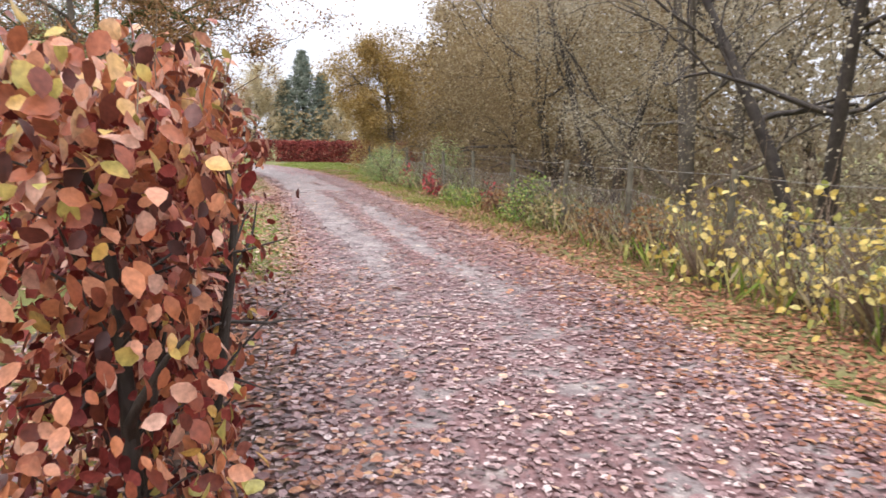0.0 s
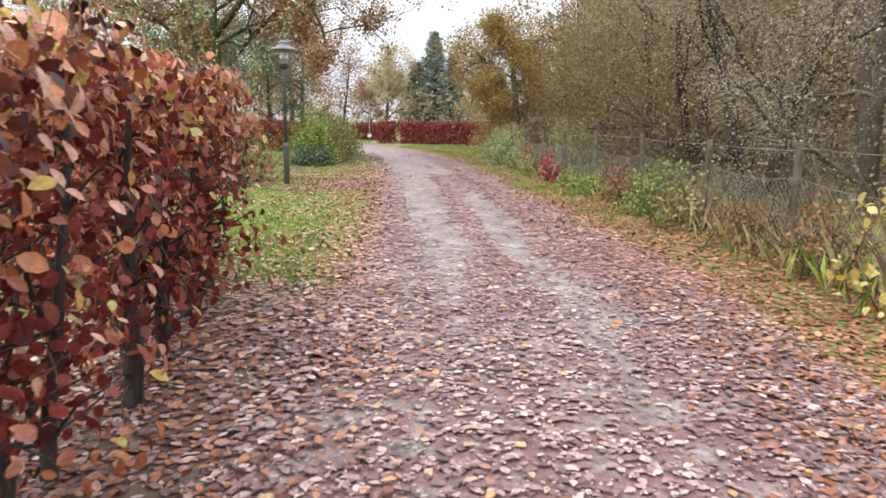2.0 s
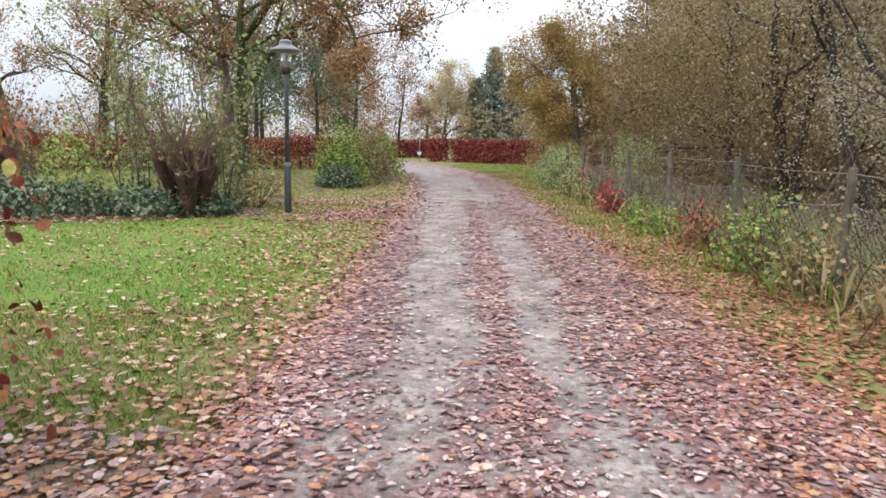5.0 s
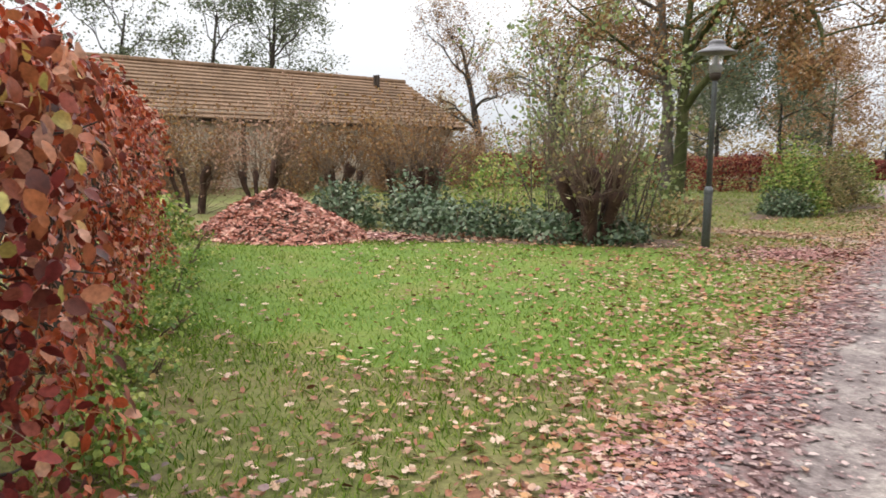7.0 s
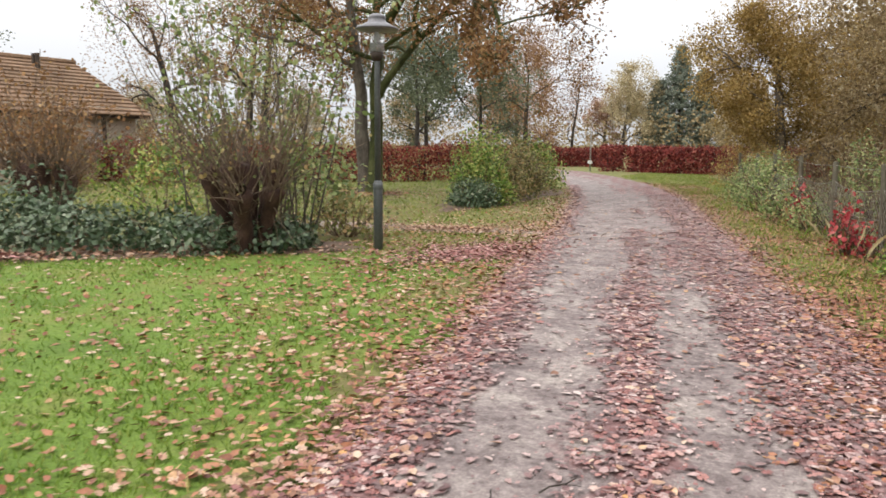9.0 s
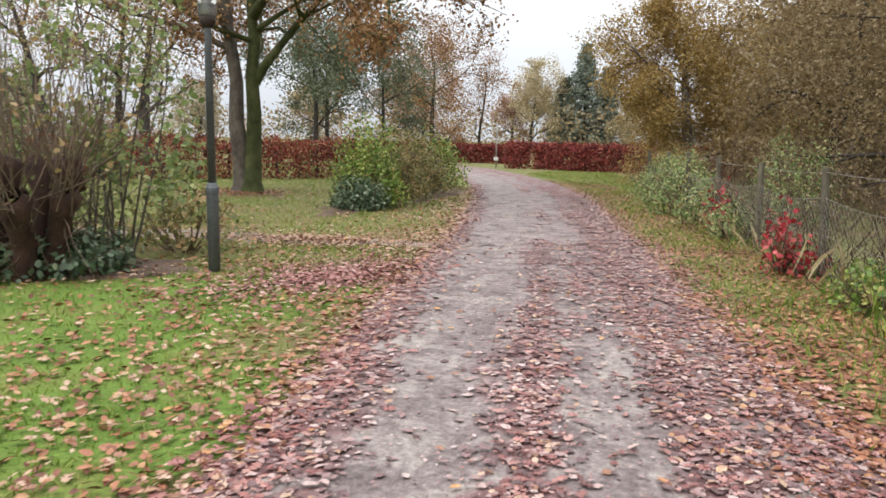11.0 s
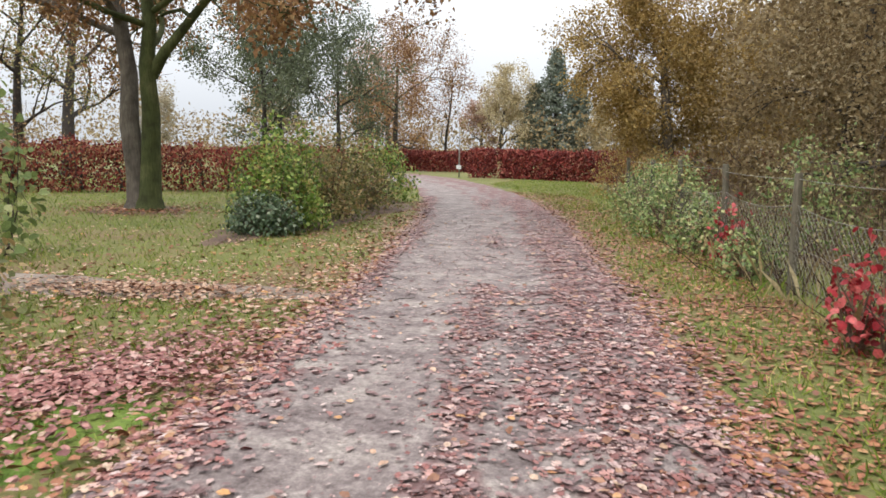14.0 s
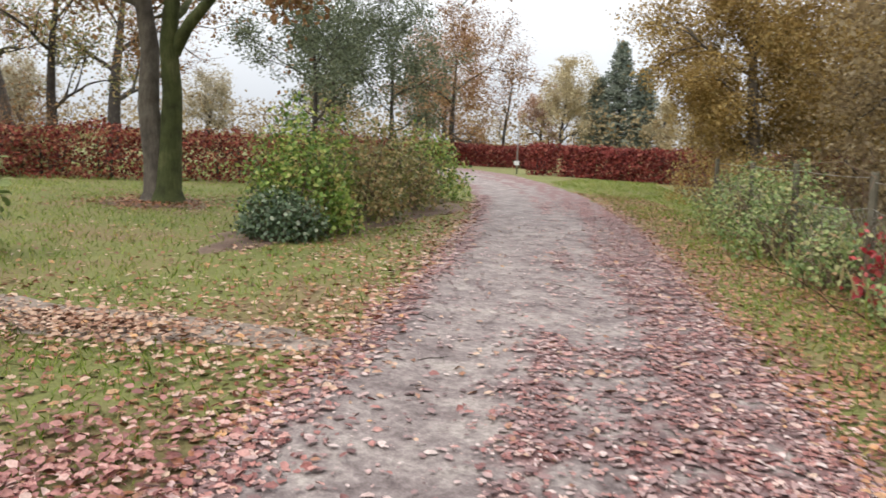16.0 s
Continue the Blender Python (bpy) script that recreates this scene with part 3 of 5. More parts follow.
def broadleaf(name, x, y, height, radius, label, leafm, seed, bark=BARK, leaves=9000, leaf=0.1, clear=0.22, wide=0.36, limbs=6, levels=3,
              lean=(0, 0), droop=0.0, gnarl=0.16, spray=0.3, group="", stems=1, low=0.4, shape=DIAMOND, fill=0.5):
    """A tree whose limbs fork again and again into a rounded crown, leaves hanging in sprays from the last twigs."""
    r = np.random.default_rng(seed)
    root = thing(name, x, y, label, "tree", group)
    trunk, branch, tips = [], [], []

    def fork(p, d, length, rad, level):
        steps = 5 if level > 1 else 4
        pts, end = wander(p, d, length, steps, gnarl, 0.03 - droop * (levels - level + 1), r)
        sides = 8 if rad > 0.06 else 4 if rad > 0.02 else 3
        (trunk if rad > 0.05 else branch).append((pts, np.linspace(rad, max(rad * 0.5, 0.003), steps + 1), sides))
        if level <= 1:
            tips.append(pts[1:])
        if level == 0:
            return
        for k in range(3):
            i = steps if k == 0 else int(r.integers(max(1, steps - 3), steps + 1))
            turn = r.normal(0, 1, 3)
            turn -= end * turn.dot(end)
            out = unit(end + unit(turn) * r.uniform(0.45, 0.95) * (0.5 if k == 0 else 1.0))
            fork(pts[i], out, length * r.uniform(0.5, 0.78), max(rad * r.uniform(0.42, 0.6), 0.005), level - 1)

    for s in range(stems):
        a0 = s * 2 * np.pi / stems + seed
        off = np.array([np.cos(a0), np.sin(a0), 0]) * (radius * 1.3 if stems > 1 else 0)
        d = np.array([lean[0], lean[1], 1.0]) + (off / radius * 0.2 if stems > 1 else 0)
        pts, _ = wander(off + (0, 0, -0.1), unit(d), height * 0.72, 8, 0.05, 0.02, r)
        t = np.linspace(0, 1, 9)
        rad = radius * (1 - 0.78 * t)
        rad[0] *= 1.45
        foot = pts[0] + (pts[1] - pts[0]) * np.array([[0.2], [0.5]])
        trunk.append((np.insert(pts, 1, foot, 0), np.insert(rad, 1, rad[1] + (rad[0] - rad[1]) * np.array([0.45, 0.12])), 12))
        for k in range(limbs):
            f = (clear + (0.98 - clear) * (k + 0.4) / limbs) if k else clear
            q = min(f / 0.98, 1.0)
            i = min(int(q * 8), 7)
            p = pts[i] + (pts[i + 1] - pts[i]) * (q * 8 - i)
            a = k * 2.4 + r.uniform(-0.4, 0.4) + seed + a0
            up = low + 1.3 * (k / limbs) ** 1.3 + r.uniform(-0.15, 0.25)
            shape_f = 0.72 + 0.4 * math.sin(math.pi * min(1.0, (k + 0.6) / limbs))
            fork(p, unit(np.array([np.cos(a), np.sin(a), up])), height * wide * shape_f * r.uniform(0.85, 1.1), np.interp(q, t, rad) * r.uniform(0.45, 0.62), levels)
    tubes_obj("trunk", trunk, bark, root)
    tagged(tubes_obj("branchwork", branch, bark, root), kind="stuff")
    tips = np.concatenate(tips)
    hung = int(leaves * (1 - fill))
    at = tips[r.integers(0, len(tips), hung)] + r.normal(0, spray * 0.5, (hung, 3)) * (1, 1, 0.7)
    if fill:
        way = unit(r.normal(size=(leaves * 2, 3)))
        body = tips.mean(0) + way * (r.uniform(0.05, 1, (leaves * 2, 1)) ** 0.5 * 1.85 + r.normal(0, 0.07, (leaves * 2, 1))) * tips.std(0) * (1 + 0.16 * np.sin(4 * way[:, 0:1] + 3 * way[:, 1:2] + seed) + 0.12 * np.sin(7 * way[:, 2:3] + 5 * way[:, 0:1]))
        gap = wavy(body[:, 0] + seed, body[:, 1] * 0.7 + body[:, 2] * 1.4, height * 0.085) > -0.15
        at = np.concatenate([at, body[gap][:leaves - hung]])
    at = at[at[:, 2] > 0.2]
    tagged(scatter("crown", shape, at, tumbled(len(at), 0.4, r), leaf * r.uniform(0.6, 1.35, len(at)), leafm, root), kind="stuff")
    return root


def grow_shrub(name, x, y, rx, ry, h, label, leafm, seed, leaves=2500, leaf=0.07, stems=14, turn=0.0, stemm=TWIG, shape=OVAL, low=0.05,
               hollow=0.55, group="", category="shrub", lumps=6):
    """Many stems from the base, with leaves in uneven lumps."""
    r = np.random.default_rng(seed)
    root = thing(name, x, y, label, category, group)
    tubes = []
    for k in range(stems):
        a = r.uniform(0, 2 * np.pi)
        q = r.uniform(0.2, 1) ** 0.6
        d = np.array([np.cos(a) * rx * q, np.sin(a) * ry * q, h * r.uniform(0.6, 1.0)])
        pts, _ = wander((np.cos(a) * rx * 0.15, np.sin(a) * ry * 0.15, -0.05), unit(d), np.linalg.norm(d) * 0.95, 5, 0.12, 0.02, r)
        tubes.append((pts, np.linspace(0.016, 0.004, 6), 4))
        for w in range(4):
            i = r.integers(1, 6)
            tp, _ = wander(pts[i], unit(r.normal(size=3) + (0, 0, 0.4)), 0.3 * h * r.uniform(0.5, 1), 3, 0.2, 0, r)
            tubes.append((tp, np.linspace(0.006, 0.002, 4), 3))
    v, f = tubes_arrays(tubes)
    c, s = math.cos(radians(turn)), math.sin(radians(turn))
    rot = np.array([[c, s, 0], [-s, c, 0], [0, 0, 1]])
    tagged(mesh_obj("stemwork", v @ rot, f, stemm, root), kind="stuff")
    d = unit(r.normal(size=(leaves, 3)))
    d[:, 2] = np.abs(d[:, 2])
    bulge = 1 + sum(0.13 * np.sin(r.uniform(2, 5) * np.arctan2(d[:, 1], d[:, 0]) + r.uniform(0, 6) + 4 * d[:, 2]) for _ in range(lumps)) * 0.6
    q = (hollow + (1 - hollow) * r.uniform(0, 1, leaves) ** 0.6) * bulge
    at = np.c_[d[:, 0] * rx * q, d[:, 1] * ry * q, low + d[:, 2] * (h - low) * q]
    at += r.normal(0, 0.05, at.shape)
    at = at[at[:, 2] > 0.02] @ rot
    nrm = unit(at * (1 / rx, 1 / ry, 1 / h) + r.normal(0, 0.5, at.shape) + (0, 0, 0.3))
    fr = basis(nrm, r.normal(size=at.shape) + (0, 0, -0.4))
    tagged(scatter("foliage", shape, at, fr, leaf * r.uniform(0.6, 1.3, len(at)), leafm, root), kind="stuff")
    return root


def along(pts, s):
    """Points and left normals at arc lengths s on a polyline."""
    pts = np.array(pts, float)
    seg = np.linalg.norm(np.diff(pts, axis=0), axis=1)
    cum = np.r_[0, np.cumsum(seg)]
    x, y = np.interp(s, cum, pts[:, 0]), np.interp(s, cum, pts[:, 1])
    i = np.clip(np.searchsorted(cum, s, side="right") - 1, 0, len(seg) - 1)
    d = unit(np.diff(pts, axis=0))[i]
    return np.c_[x, y], d, cum[-1]


def hedge(name, pts, half, height, label, leafm, seed, per_m=900, leaf=0.07, bare=0.0, stem_gap=0.45, shape=BEECH_LEAF, depth=0.22, singles=0, ragged=0.06, stemm=BARK_DARK, full_to=-9.0, rise=0.0, inside=0.0, core=0, core_to=0.0, whips=0, crook=0.1):
    """A clipped hedge: stems, inner twigs and a skin of leaves that thins towards the foot by `bare`."""
    r = np.random.default_rng(seed)
    root = thing(name, *pts[0], label, "hedge")
    o = np.array([*pts[0], 0.0])
    total = along(pts, np.array([0.0]))[2]
    twig = []
    n = max(2, int(total / stem_gap))
    for k in range(n):
        p, d, _ = along(pts, np.array([(k + r.uniform(0.2, 0.8)) * total / n]))
        base = np.array([*p[0], -0.05]) - o + np.r_[r.normal(0, 0.07, 2), 0]
        line, _ = wander(base, unit(np.r_[r.normal(0, 0.1, 2), 1]), height * 0.92, 7, crook, 0.05, r)
        line[:, :2] = line[0, :2] + (line[:, :2] - line[0, :2]) * 0.42
        tubes_obj("stem", [(line, np.linspace(r.uniform(0.036, 0.06), 0.012, 8), 8)], stemm, root)
        for w in range(3 if whips else 0):
            arm, _ = wander(line[w + 1], unit(np.array([*(d[0] * r.choice([-1, 1]) * r.uniform(0.3, 0.7) + r.normal(0, 0.14, 2)), 0.8])), height * r.uniform(0.25, 0.4), 5, 0.12, 0.05, r)
            twig.append((arm, np.linspace(0.022, 0.007, 6), 5))
        for w in range(22):
            i = r.integers(1, 7)
            tp, _ = wander(line[i], unit(r.normal(size=3) * (1, 1, 0.6) + (0, 0, 0.2)), half * r.uniform(0.5, 1.1), 4, 0.2, 0.02, r)
            twig.append((tp, np.linspace(0.011, 0.003, 5), 3))
    tagged(tubes_obj("twigwork", twig, stemm, root), kind="stuff")
    if whips:
        thin = []
        for k in range(whips):
            c, d, _ = along(pts, np.array([r.uniform(0, total)]))
            sd = np.array([-d[0][1], d[0][0], 0])
            high = k % 3 > 0
            start = np.array([*c[0], r.uniform(0.86, 0.98) * height if high else r.uniform(0.35, 0.7) * height]) + sd * r.uniform(-half, half) - o
            line, _ = wander(start, unit(r.normal(size=3) * (0.4, 0.4, 0.2) + (0, 0, 1 if high else -0.9)), r.uniform(0.15, 0.4), 4, 0.14, 0, r)
            thin.append((line, np.linspace(0.0035, 0.0012, 5), 3))
        tagged(tubes_obj("strayed_twigwork", thin, TWIG, root), "thin pale straggling twigs", kind="stuff")
    m = int(total * per_m)
    s = r.uniform(-half * 0.6, total + half * 0.6, m)
    p, d, _ = along(pts, np.clip(s, 0, total))
    over = s - np.clip(s, 0, total)
    side = np.c_[-d[:, 1], d[:, 0]]
    girth = 2 * height + 2 * half
    g = r.uniform(0, girth, m)
    w = np.where(g < height, -half, np.where(g < height + 2 * half, g - height - half, half))
    z = np.where(g < height, g, np.where(g < height + 2 * half, height, girth - g))
    inner = np.where(r.uniform(0, 1, m) < inside, r.uniform(0.1, half * 0.9, m), r.exponential(depth * 0.4, m))
    nx = np.where(np.abs(w) >= half * 0.999, np.sign(w), w / half * 0.5)
    nz = np.where(z >= height * 0.999, 1.0, 0.15)
    ends = np.abs(over) > 0.01
    lim = 1 - np.where(ends, np.abs(over) / (half * 0.6), 0) ** 2 * 0.6
    bulge = ragged * (wavy(s, z * 1.5 + w, 0.35) + wavy(s + 7, z * 2, 0.9))
    w2 = (w + nx * (bulge - inner)) * lim
    z2 = z + nz * (bulge - inner) * (z > height * 0.8) + r.normal(0, 0.04, m)
    z2 = z2 * (1 + rise * np.clip(1 - s / 3, 0, 1))
    corner = np.clip((z2 - height * 0.82) / (height * 0.18), 0, 1)
    w2 = w2 * (1 - 0.22 * corner ** 2)
    at = np.c_[p + side * w2[:, None] + d * over[:, None], z2] - o
    keep = (z2 > 0.03) & (r.uniform(0, 1, m) < 1 - bare * np.clip((s - full_to) / 1.2, 0, 1) * np.clip(1.8 - z2 / (height * 0.5), 0, 1) ** 0.5)
    nrm = np.c_[side * nx[:, None] + d * np.sign(over)[:, None] * ends[:, None], nz]
    at, nrm = at[keep], unit(nrm[keep] + r.normal(0, 0.42, (keep.sum(), 3)))
    tip = r.normal(0, 0.6, at.shape) + (0, 0, -0.9) + nrm * 0.35
    fr, sz = basis(nrm, tip), leaf * r.uniform(0.62, 1.25, len(at))
    # added core leaves in a darker red, so colour carries the hedge's inner shade
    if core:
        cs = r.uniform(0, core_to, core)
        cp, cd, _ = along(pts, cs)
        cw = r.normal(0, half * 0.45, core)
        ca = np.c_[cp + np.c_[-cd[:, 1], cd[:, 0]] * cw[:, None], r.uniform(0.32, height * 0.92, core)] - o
        tagged(scatter("withered_leaves", shape, ca, tumbled(core, 0.2, r), leaf * r.uniform(0.6, 1.1, core), BEECH_FAR, root), "leaves inside the hedge, coloured dark for its inner shade", kind="stuff")
    if singles:
        pick = np.argsort(np.linalg.norm(at[:, :2] - np.array([0.35, 0.7]), axis=1) - 0.1 * (inner[keep] < 0.05))[:singles]
        shared = bpy.data.meshes.new("leaf")
        shared.from_pydata([tuple(q) for q in shape[0]], [], [tuple(map(int, q)) for q in shape[1]])
        shared.materials.append(leafm)
        for q in pick:
            lf = new("leaf", shared)
            lf.parent = root
            lf.matrix_basis = Matrix.LocRotScale(at[q], Matrix(fr[q].T.tolist()).to_quaternion(), [float(sz[q])] * 3)
        rest = np.setdiff1d(np.arange(len(at)), pick)
        at, fr, sz = at[rest], fr[rest], sz[rest]
    tagged(scatter("foliage", shape, at, fr, sz, leafm, root), kind="stuff")
    return root

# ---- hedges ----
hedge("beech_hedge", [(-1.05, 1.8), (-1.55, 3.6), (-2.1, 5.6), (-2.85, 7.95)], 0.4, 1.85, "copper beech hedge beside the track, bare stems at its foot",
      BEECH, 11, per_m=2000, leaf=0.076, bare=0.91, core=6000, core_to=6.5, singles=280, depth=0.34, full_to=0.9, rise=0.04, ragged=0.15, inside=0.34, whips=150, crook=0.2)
hedge("beech_hedge", [(-3.2, 7.75), (-4.45, 8.0), (-6.35, 8.85), (-10.6, 10.65)], 0.5, 2.05, "dense red beech hedge along the edge of a lawn",
      BEECH_RED, 12, per_m=3300, leaf=0.062, bare=0.3, depth=0.32, ragged=0.17, inside=0.3)
hedge("beech_hedge", [(-12.2, 52.0), (-9.5, 51.2), (-6.0, 50.4), (2.0, 49.0)], 0.5, 1.42, "dark red clipped beech hedge across a far lawn", BEECH_FAR, 13, per_m=2000, leaf=0.13, shape=DIAMOND, inside=0.3)
hedge("beech_hedge", [(-13.9, 52.6), (-13.2, 52.4)], 0.55, 1.5, "rounded dark red beech hedge end beside a signpost", BEECH_FAR, 14, per_m=2400, leaf=0.13, shape=DIAMOND, inside=0.3)
hedge("beech_hedge", [(-15.5, 60.5), (-22, 60.0), (-34, 58.0)], 0.5, 1.3, "low red beech hedge along the far side of the track", BEECH_FAR, 15, per_m=1500, leaf=0.14, shape=DIAMOND, inside=0.3)
hedge("beech_hedge", [(-31, 26.5), (-22.5, 31.0), (-17.5, 35.2), (-13.5, 38.8)], 0.7, 1.4, "loose fading beech hedge behind the grass", BEECH_MIX, 16, per_m=1500, leaf=0.1, shape=DIAMOND, ragged=0.26, bare=0.0, depth=0.4, stem_gap=0.8)

# ---- trees ----
grow_tree("oak_tree", -13.7, 28.3, 13, 0.23, "large twin-stemmed mossy oak with russet leaves on the grass", RUSSET, 21, BARK_MOSS, leaves=30000, leaf=0.1, clear=0.34, spread=0.42,
          limbs=10, twigs=7, flare=2.1, sag=0.03, lines=[[(0.13, 0.05, -0.1), (0.25, 0.1, 1.9), (0.28, 0.1, 3.6), (0.2, 0.1, 5.2), (0.2, 0.3, 8), (0.2, 0.4, 12)],
                                                          [(0.28, 0.1, 2.9), (0.6, 0.2, 3.5), (1.5, 0.5, 4.6), (2.8, 0.9, 5.9), (4.4, 1.4, 7.4)],
                                                          [(0.25, 0.1, 4.6), (2.2, -0.7, 6.1), (3.9, -1.3, 6.0), (5.0, -1.7, 4.8), (5.5, -1.9, 3.3)]])
grow_tree("oak_tree", -13.95, 28.35, 12, 0.25, "grey-barked oak stem grown against a mossy oak", RUSSET, 22, BARK, leaves=11000, leaf=0.1, clear=0.36, spread=0.4, limbs=9, twigs=6, flare=2.1, sag=0.02,
          lines=[[(0.13, 0.0, -0.1), (0.03, -0.02, 2.0), (-0.14, -0.06, 4.6), (-0.6, -0.2, 8), (-1.0, -0.3, 12)]])
broadleaf("field_tree", -31.2, 42.6, 12, 0.36, "forked autumn tree with thinning brown leaves behind a hedge", RUSSET, 23, BARK_DARK, 11000, 0.11, 0.3, 0.22, lean=(0.05, 0), spray=0.4)
broadleaf("field_tree", -36.0, 41.0, 12, 0.36, "leaning autumn tree with thin brown leaves", RUSSET, 24, BARK_DARK, 8000, 0.11, 0.35, 0.22, lean=(-0.28, 0), spray=0.4)
broadleaf("field_tree", -23.5, 33.5, 9, 0.2, "slender tree with green and brown leaves behind shrubs", GREEN_OLIVE, 25, BARK_DARK, 7000, 0.1, 0.3, 0.2, lean=(0.05, 0), spray=0.4)
for k, (x, y) in enumerate([(-47, 21), (-45, 26), (-43.5, 29), (-49, 16), (-50, 33)]):
    broadleaf("pine_tree", x, y, 13 + k % 3, 0.26, "tall dark pine tree behind a barn roof", PINE, 30 + k, BARK_DARK, 5200, 0.17, 0.4, 0.19, 8, 3, (0.02, 0.02), 0.0, 0.2, 0.7, "pines behind the barn", 1, 0.15, fill=0.1)
# the pale and grey leaf colours below hold autumn tone and distance haze
FAR = [  # x, y, height, trunk radius, crown reach, leaf material, leaves, leaf size, label
    (-26.5, 52, 10.5, 0.2, 0.26, PINE, 13000, 0.15, "dark blue-green pine-like tree behind the hedge"),
    (-23.3, 55, 9.0, 0.18, 0.26, PINE, 11000, 0.15, "dark green tree behind the hedge"),
    (-30.5, 60, 10.5, 0.2, 0.22, PINE, 10000, 0.19, "dark green tree behind the hedge"),
    (-29.0, 76, 12.2, 0.3, 0.24, RUSSET, 17000, 0.16, "rounded russet tree beyond the track"),
    (-33.5, 84, 13.0, 0.3, 0.2, RUSSET_PINK, 11000, 0.18, "tall pale russet tree beyond the track"),
    (-26.6, 82, 12.0, 0.16, 0.15, RUSSET_PINK, 1500, 0.14, "slender bare-branched birch beyond the track"),
    (-30.0, 112, 11.4, 0.34, 0.27, YELLOW_PALE, 15000, 0.22, "broad pale golden tree in the distance"),
    (-34.0, 116, 9.5, 0.3, 0.22, RUSSET_PINK, 7000, 0.22, "pale brown tree in the distance"),
    (-26.8, 120, 9.8, 0.3, 0.21, YELLOW_PALE, 7000, 0.22, "pale golden tree in the distance"),
    (-17.2, 113, 9.0, 0.25, 0.13, YELLOW_PALE, 8000, 0.22, "slender bright yellow tree in the distance"),
    (-13.0, 108, 8.0, 0.3, 0.2, YELLOW_PALE, 5000, 0.22, "low yellow tree in the distance"),
    (-42.0, 98, 10.0, 0.3, 0.22, RUSSET, 7000, 0.22, "brown tree in the distance"),
    (-50.0, 90, 9.0, 0.3, 0.22, WOOD_LEAF, 6000, 0.22, "brown-grey tree in the distance"),
    (-60.0, 80, 8.5, 0.3, 0.22, WOOD_LEAF_GREY, 6000, 0.22, "grey-brown tree in the distance"),
    (-70.0, 66, 8.5, 0.3, 0.22, WOOD_LEAF_GREY, 6000, 0.22, "grey-brown tree in the distance"),
]
for k, (x, y, h, rad, reach, lm, n, size, label) in enumerate(FAR):
    broadleaf("distant_tree", x, y, h, rad, label, lm, 50 + k, BARK_DARK, n, size, 0.2 if k > 2 else 0.3, reach, 6, 3, droop=0.006, spray=0.7, low=0.35, group="distant trees", fill=0.15 if k == 5 else 0.55)


def conifer(x, y, h, seed, reach=0.34):
    """A spire of drooping whorls."""
    r = np.random.default_rng(seed)
    root = thing("spruce_tree", x, y, "tall spruce in the distance, its green greyed to show haze", "tree")
    tubes_obj("trunk", [(np.array([(0, 0, -0.1), (0, 0, h * 0.5), (0, 0, h)]), [0.28, 0.16, 0.03], 8)], BARK_DARK, root)
    at, tubes = [], []
    for k in range(150):
        f = 0.08 + 0.92 * (k / 150) ** 0.9
        a = k * 2.4 + r.uniform(-0.3, 0.3)
        ln = h * reach * (1 - f) ** 0.8 * r.uniform(0.6, 1.15) + 0.25
        p, _ = wander((0, 0, f * h), unit(np.array([np.cos(a), np.sin(a), 0.15])), ln, 4, 0.08, -0.05, r)
        tubes.append((p, np.linspace(0.04, 0.01, 5), 3))
        q = r.uniform(0.15, 1, 44)
        i = np.minimum((q * 4).astype(int), 3)
        at.append(p[i] + (p[i + 1] - p[i]) * (q * 4 - i)[:, None] + r.normal(0, 0.22, (44, 3)))
    tagged(tubes_obj("branchwork", tubes, BARK_DARK, root), kind="stuff")
    at = np.concatenate(at)
    tagged(scatter("crown", DIAMOND, at, tumbled(len(at), 0.2, r), r.uniform(0.25, 0.5, len(at)), PINE_HAZED, root), kind="stuff")


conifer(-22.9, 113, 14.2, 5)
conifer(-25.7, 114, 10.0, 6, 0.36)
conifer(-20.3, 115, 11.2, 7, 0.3)

